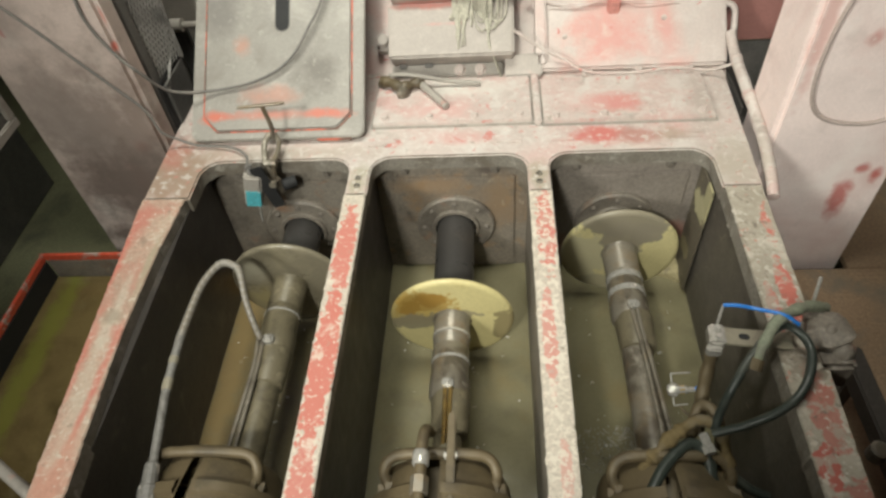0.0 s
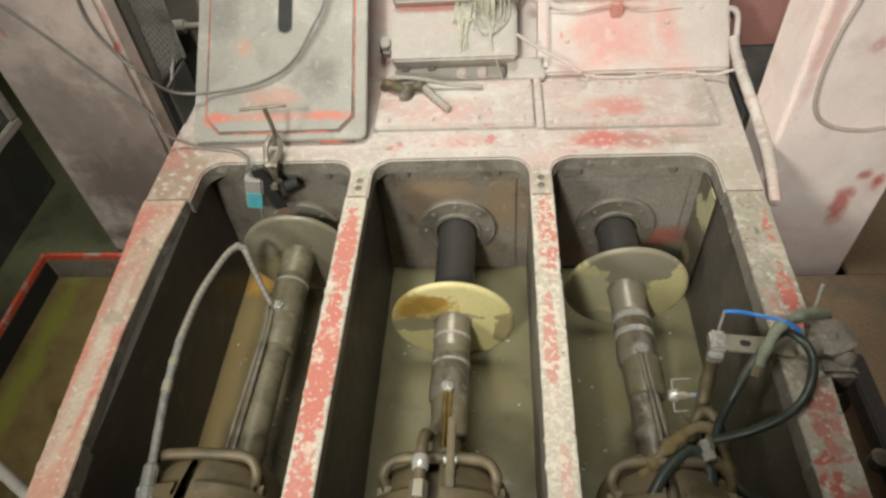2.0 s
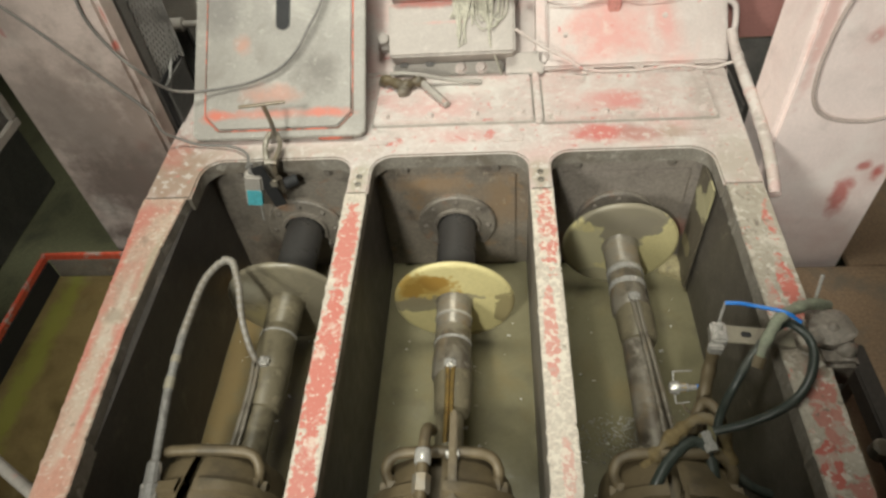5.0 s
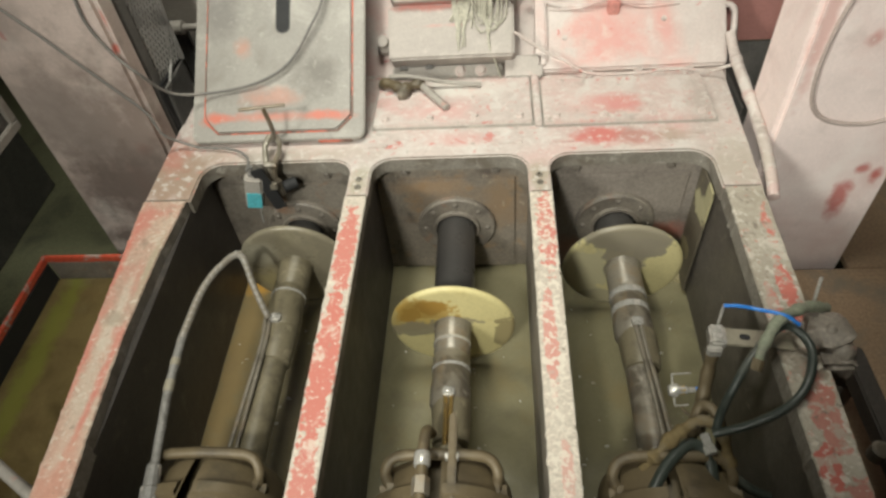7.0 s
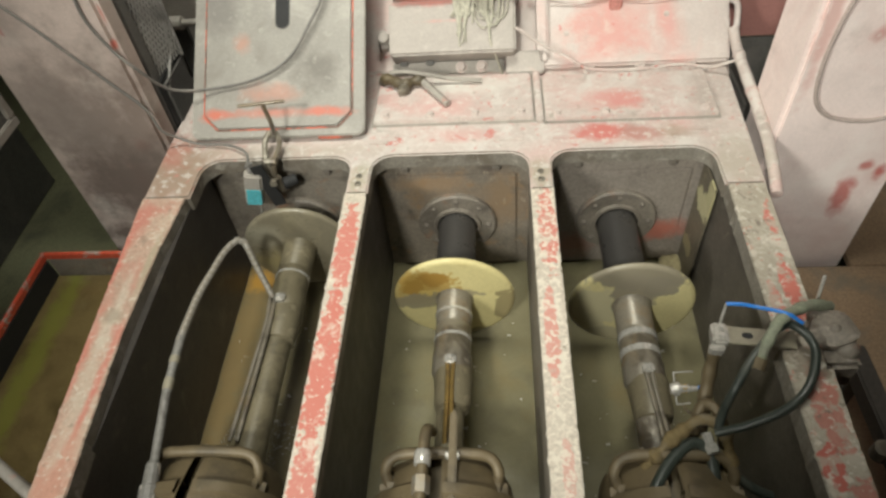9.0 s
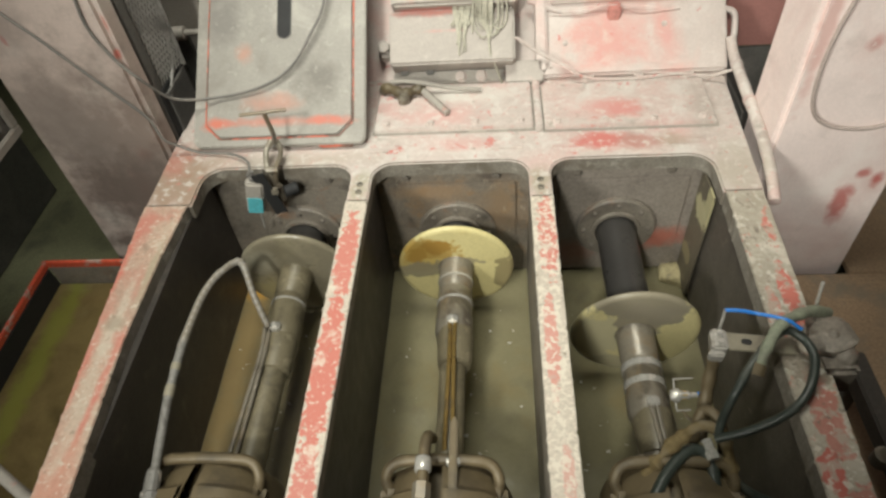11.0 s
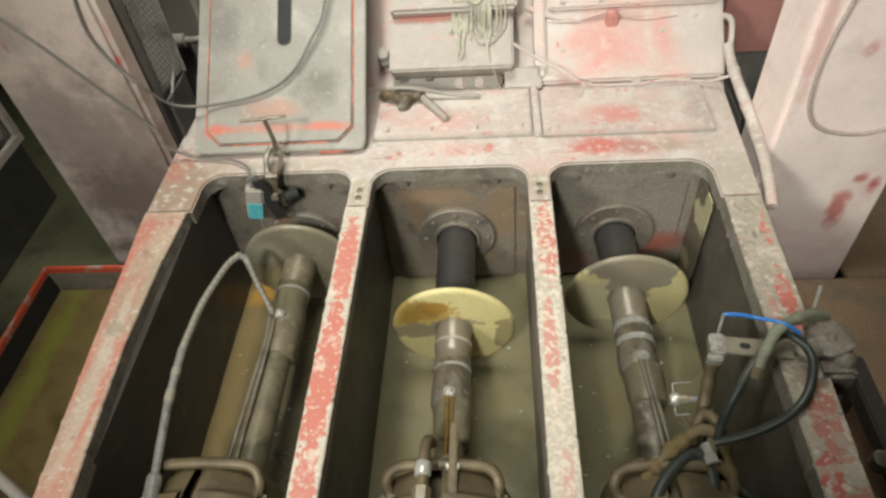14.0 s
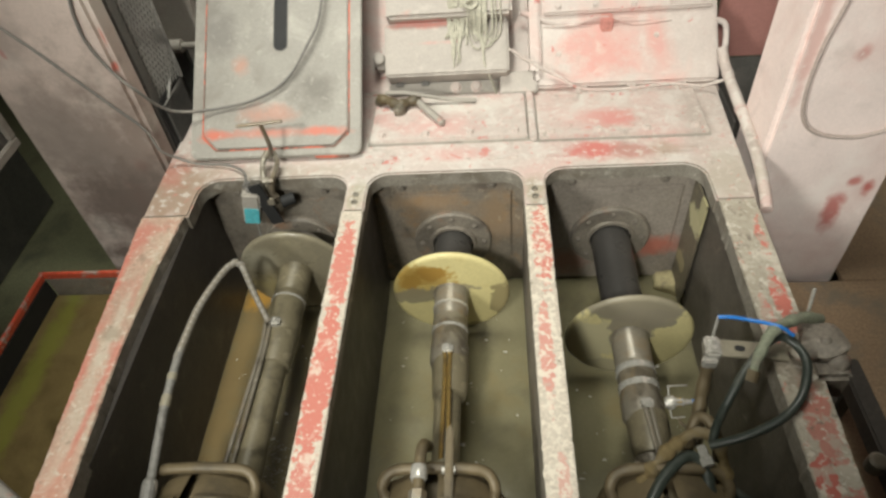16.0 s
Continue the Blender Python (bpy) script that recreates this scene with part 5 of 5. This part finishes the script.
# ---- things lying on the deck and box ----
def deck_tool():
    t = thing("spray_gun", "mud-covered hand valve with a short pipe lying on the deck plate", "hand valve")
    part("body", tube([(-0.186, 0.276, 0.030), (-0.160, 0.262, 0.032), (-0.128, 0.244, 0.030), (-0.100, 0.256, 0.032), (-0.075, 0.268, 0.030)], 0.014, 12, 5, None, 0.5), M_CLAMP, t, "", True)
    part("spout", turned([(0, 0.011), (0.02, 0.0095), (0.13, 0.0095), (0.132, 0.007)], along((-0.088, 0.268, 0.030), (-0.006, 0.158, 0.022)), 12), M_GREYDUST, t, "short pipe", True)
    part("lever", tube([(-0.165, 0.280, 0.044), (-0.12, 0.268, 0.052), (-0.07, 0.262, 0.046), (0.0, 0.262, 0.030), (0.075, 0.258, 0.024)], 0.0055, 8, 5), M_GREYDUST, t, "thin lever", True)
    part("knob", turned([(0, 0.012), (0.006, 0.017), (0.016, 0.017), (0.022, 0.010)], along((-0.130, 0.236, 0.026), (-0.118, 0.205, 0.020)), 10), M_ROD, t)
    part("cap", turned([(0, 0.013), (0.016, 0.013), (0.02, 0.009)], along((-0.176, 0.268, 0.022), (-0.20, 0.285, 0.024)), 10), M_ROD, t)


deck_tool()


def cord_bundle():
    t = thing("cord_bundle", "bundle of pale cord hung over the steel box", "cord")
    rnd = random.Random(7)
    m = pose(0, 0.345, 0.0, SLOPE)

    def at(x, y, z):
        return tuple(m @ Vector((x, y, z)))
    for k in range(20):
        x = rnd.uniform(0.010, 0.060)
        n = rnd.uniform(0.04, 0.13)
        part("cord", tube([at(x + 0.02, 0.34, 0.126), at(x + rnd.uniform(-0.01, 0.015), 0.20, 0.127), at(x + rnd.uniform(-0.015, 0.015), 0.165, 0.096), at(x + rnd.uniform(-0.02, 0.015), 0.165 - n, 0.090)], 0.0023, 6, 5, None, 0.2), M_ROPE, t)
    for k in range(12):
        x, w, n = rnd.uniform(0.080, 0.130), rnd.uniform(0.006, 0.024), rnd.uniform(0.04, 0.095)
        part("cord_loop", tube([at(x - 0.01, 0.33, 0.125), at(x - w, 0.185, 0.126), at(x - w, 0.165 - n * 0.6, 0.092), at(x, 0.165 - n, 0.092), at(x + w, 0.165 - n * 0.6, 0.092), at(x + w, 0.185, 0.126), at(x + 0.012, 0.33, 0.125)], 0.0021, 6, 5, None, 0.2), M_ROPE, t)
    part("hanging_end", tube([at(0.090, 0.20, 0.126), at(0.094, 0.166, 0.092), at(0.096, 0.10, 0.090), at(0.100, 0.045, 0.088), at(0.112, 0.020, 0.060), at(0.130, -0.02, 0.014)], 0.003, 6, 6), M_ROPE, t)
    part("hanging_end", tube([at(0.028, 0.20, 0.126), at(0.022, 0.166, 0.092), at(0.018, 0.10, 0.090), at(0.020, 0.04, 0.087)], 0.0026, 6, 6), M_ROPE, t)
    part("knot", tube([at(0.05, 0.19, 0.130), at(0.07, 0.20, 0.134), at(0.085, 0.19, 0.130), at(0.07, 0.178, 0.126), at(0.05, 0.187, 0.130)], 0.006, 8, 4), M_ROPE, t)


cord_bundle()


# ---- froth and splashes on the liquid ----
def froth():
    rnd = random.Random(11)
    for (x0, x1) in BAYS:
        b = bmesh.new()
        for k in range(46):
            x, y = rnd.uniform(x0 + 0.02, x1 - 0.02), -0.68 + 0.55 * rnd.random() ** 1.8
            r = rnd.choice((0.0010, 0.0014, 0.002, 0.0028))
            for q in range(rnd.choice((1, 1, 2, 4))):
                bmesh.ops.create_icosphere(b, subdivisions=1, radius=r, matrix=Matrix.LocRotScale((x + 0.008 * rnd.random(), y + 0.005 * rnd.random(), MUD_Z + 0.003), None, (1.2, 1.2, 0.6)))
        tagged(part("froth", b, M_FOAMBITS), "scattered white bubbles on the olive liquid", "froth", "froth in the bays", "stuff")


froth()
SPLASHES = []


def splash(i):
    rnd = random.Random(20 + i)
    b = bmesh.new()
    for k in range(420):
        a, d = rnd.uniform(0, 2 * math.pi), rnd.random() ** 0.7
        p = Vector((0.10 * d * math.cos(a), 0.06 * d * math.sin(a), 0.11 * (1 - d) * rnd.random() + 0.004))
        mm = Matrix.LocRotScale(p, Euler((rnd.uniform(-1, 1), rnd.uniform(-1, 1), a)), (0.7, 0.7, rnd.uniform(1, 2.6)))
        bmesh.ops.create_icosphere(b, subdivisions=1, radius=rnd.uniform(0.0008, 0.0024), matrix=mm)
    ob = part("splash", b, M_SPRAY, None, "", True)
    ob.location = (AXES[i], -0.60, MUD_Z - 0.10)
    SPLASHES.append(tagged(ob, "spray of muddy droplets where the rod throws liquid", "splash", "splashes", "stuff"))


M_SPRAY = material("muddy_spray", (0.46, 0.44, 0.38), 0.1, grain=0.05)
M_SPRAY.node_tree.nodes["Principled BSDF"].inputs["Transmission Weight"].default_value = 0.15
for i in range(3):
    splash(i)


def splash_height(i, t):
    """Up for a moment after the rod has passed its rear end."""
    u = (t / PERIOD - PHASES[i] / 360 + (0.16, 0.22, 0.15)[i]) % 1.0
    return 0.17 * math.sin(math.pi * u / 0.26) ** 0.7 if 0 < u < 0.26 else 0.0


# ---- what moves ----
def motions():
    for i, ob in enumerate(RODS):
        x, y, z = AXES[i], DISC_AT[i], AXIS_Z
        walk(ob, [(k * 0.1, pose(x, y + travel(i, k * 0.1), z)) for k in range(161)])
    for k, ob in enumerate(TAIL):
        walk(ob, [(q * 0.1, tail_pose(k, q * 0.1)) for q in range(161)])
    for i, ob in enumerate(SPLASHES):
        walk(ob, [(q * 0.1, pose(AXES[i] + (-0.02, 0.06, -0.05)[i], -0.565, MUD_Z - 0.10 + splash_height(i, q * 0.1))) for q in range(161)])


motions()
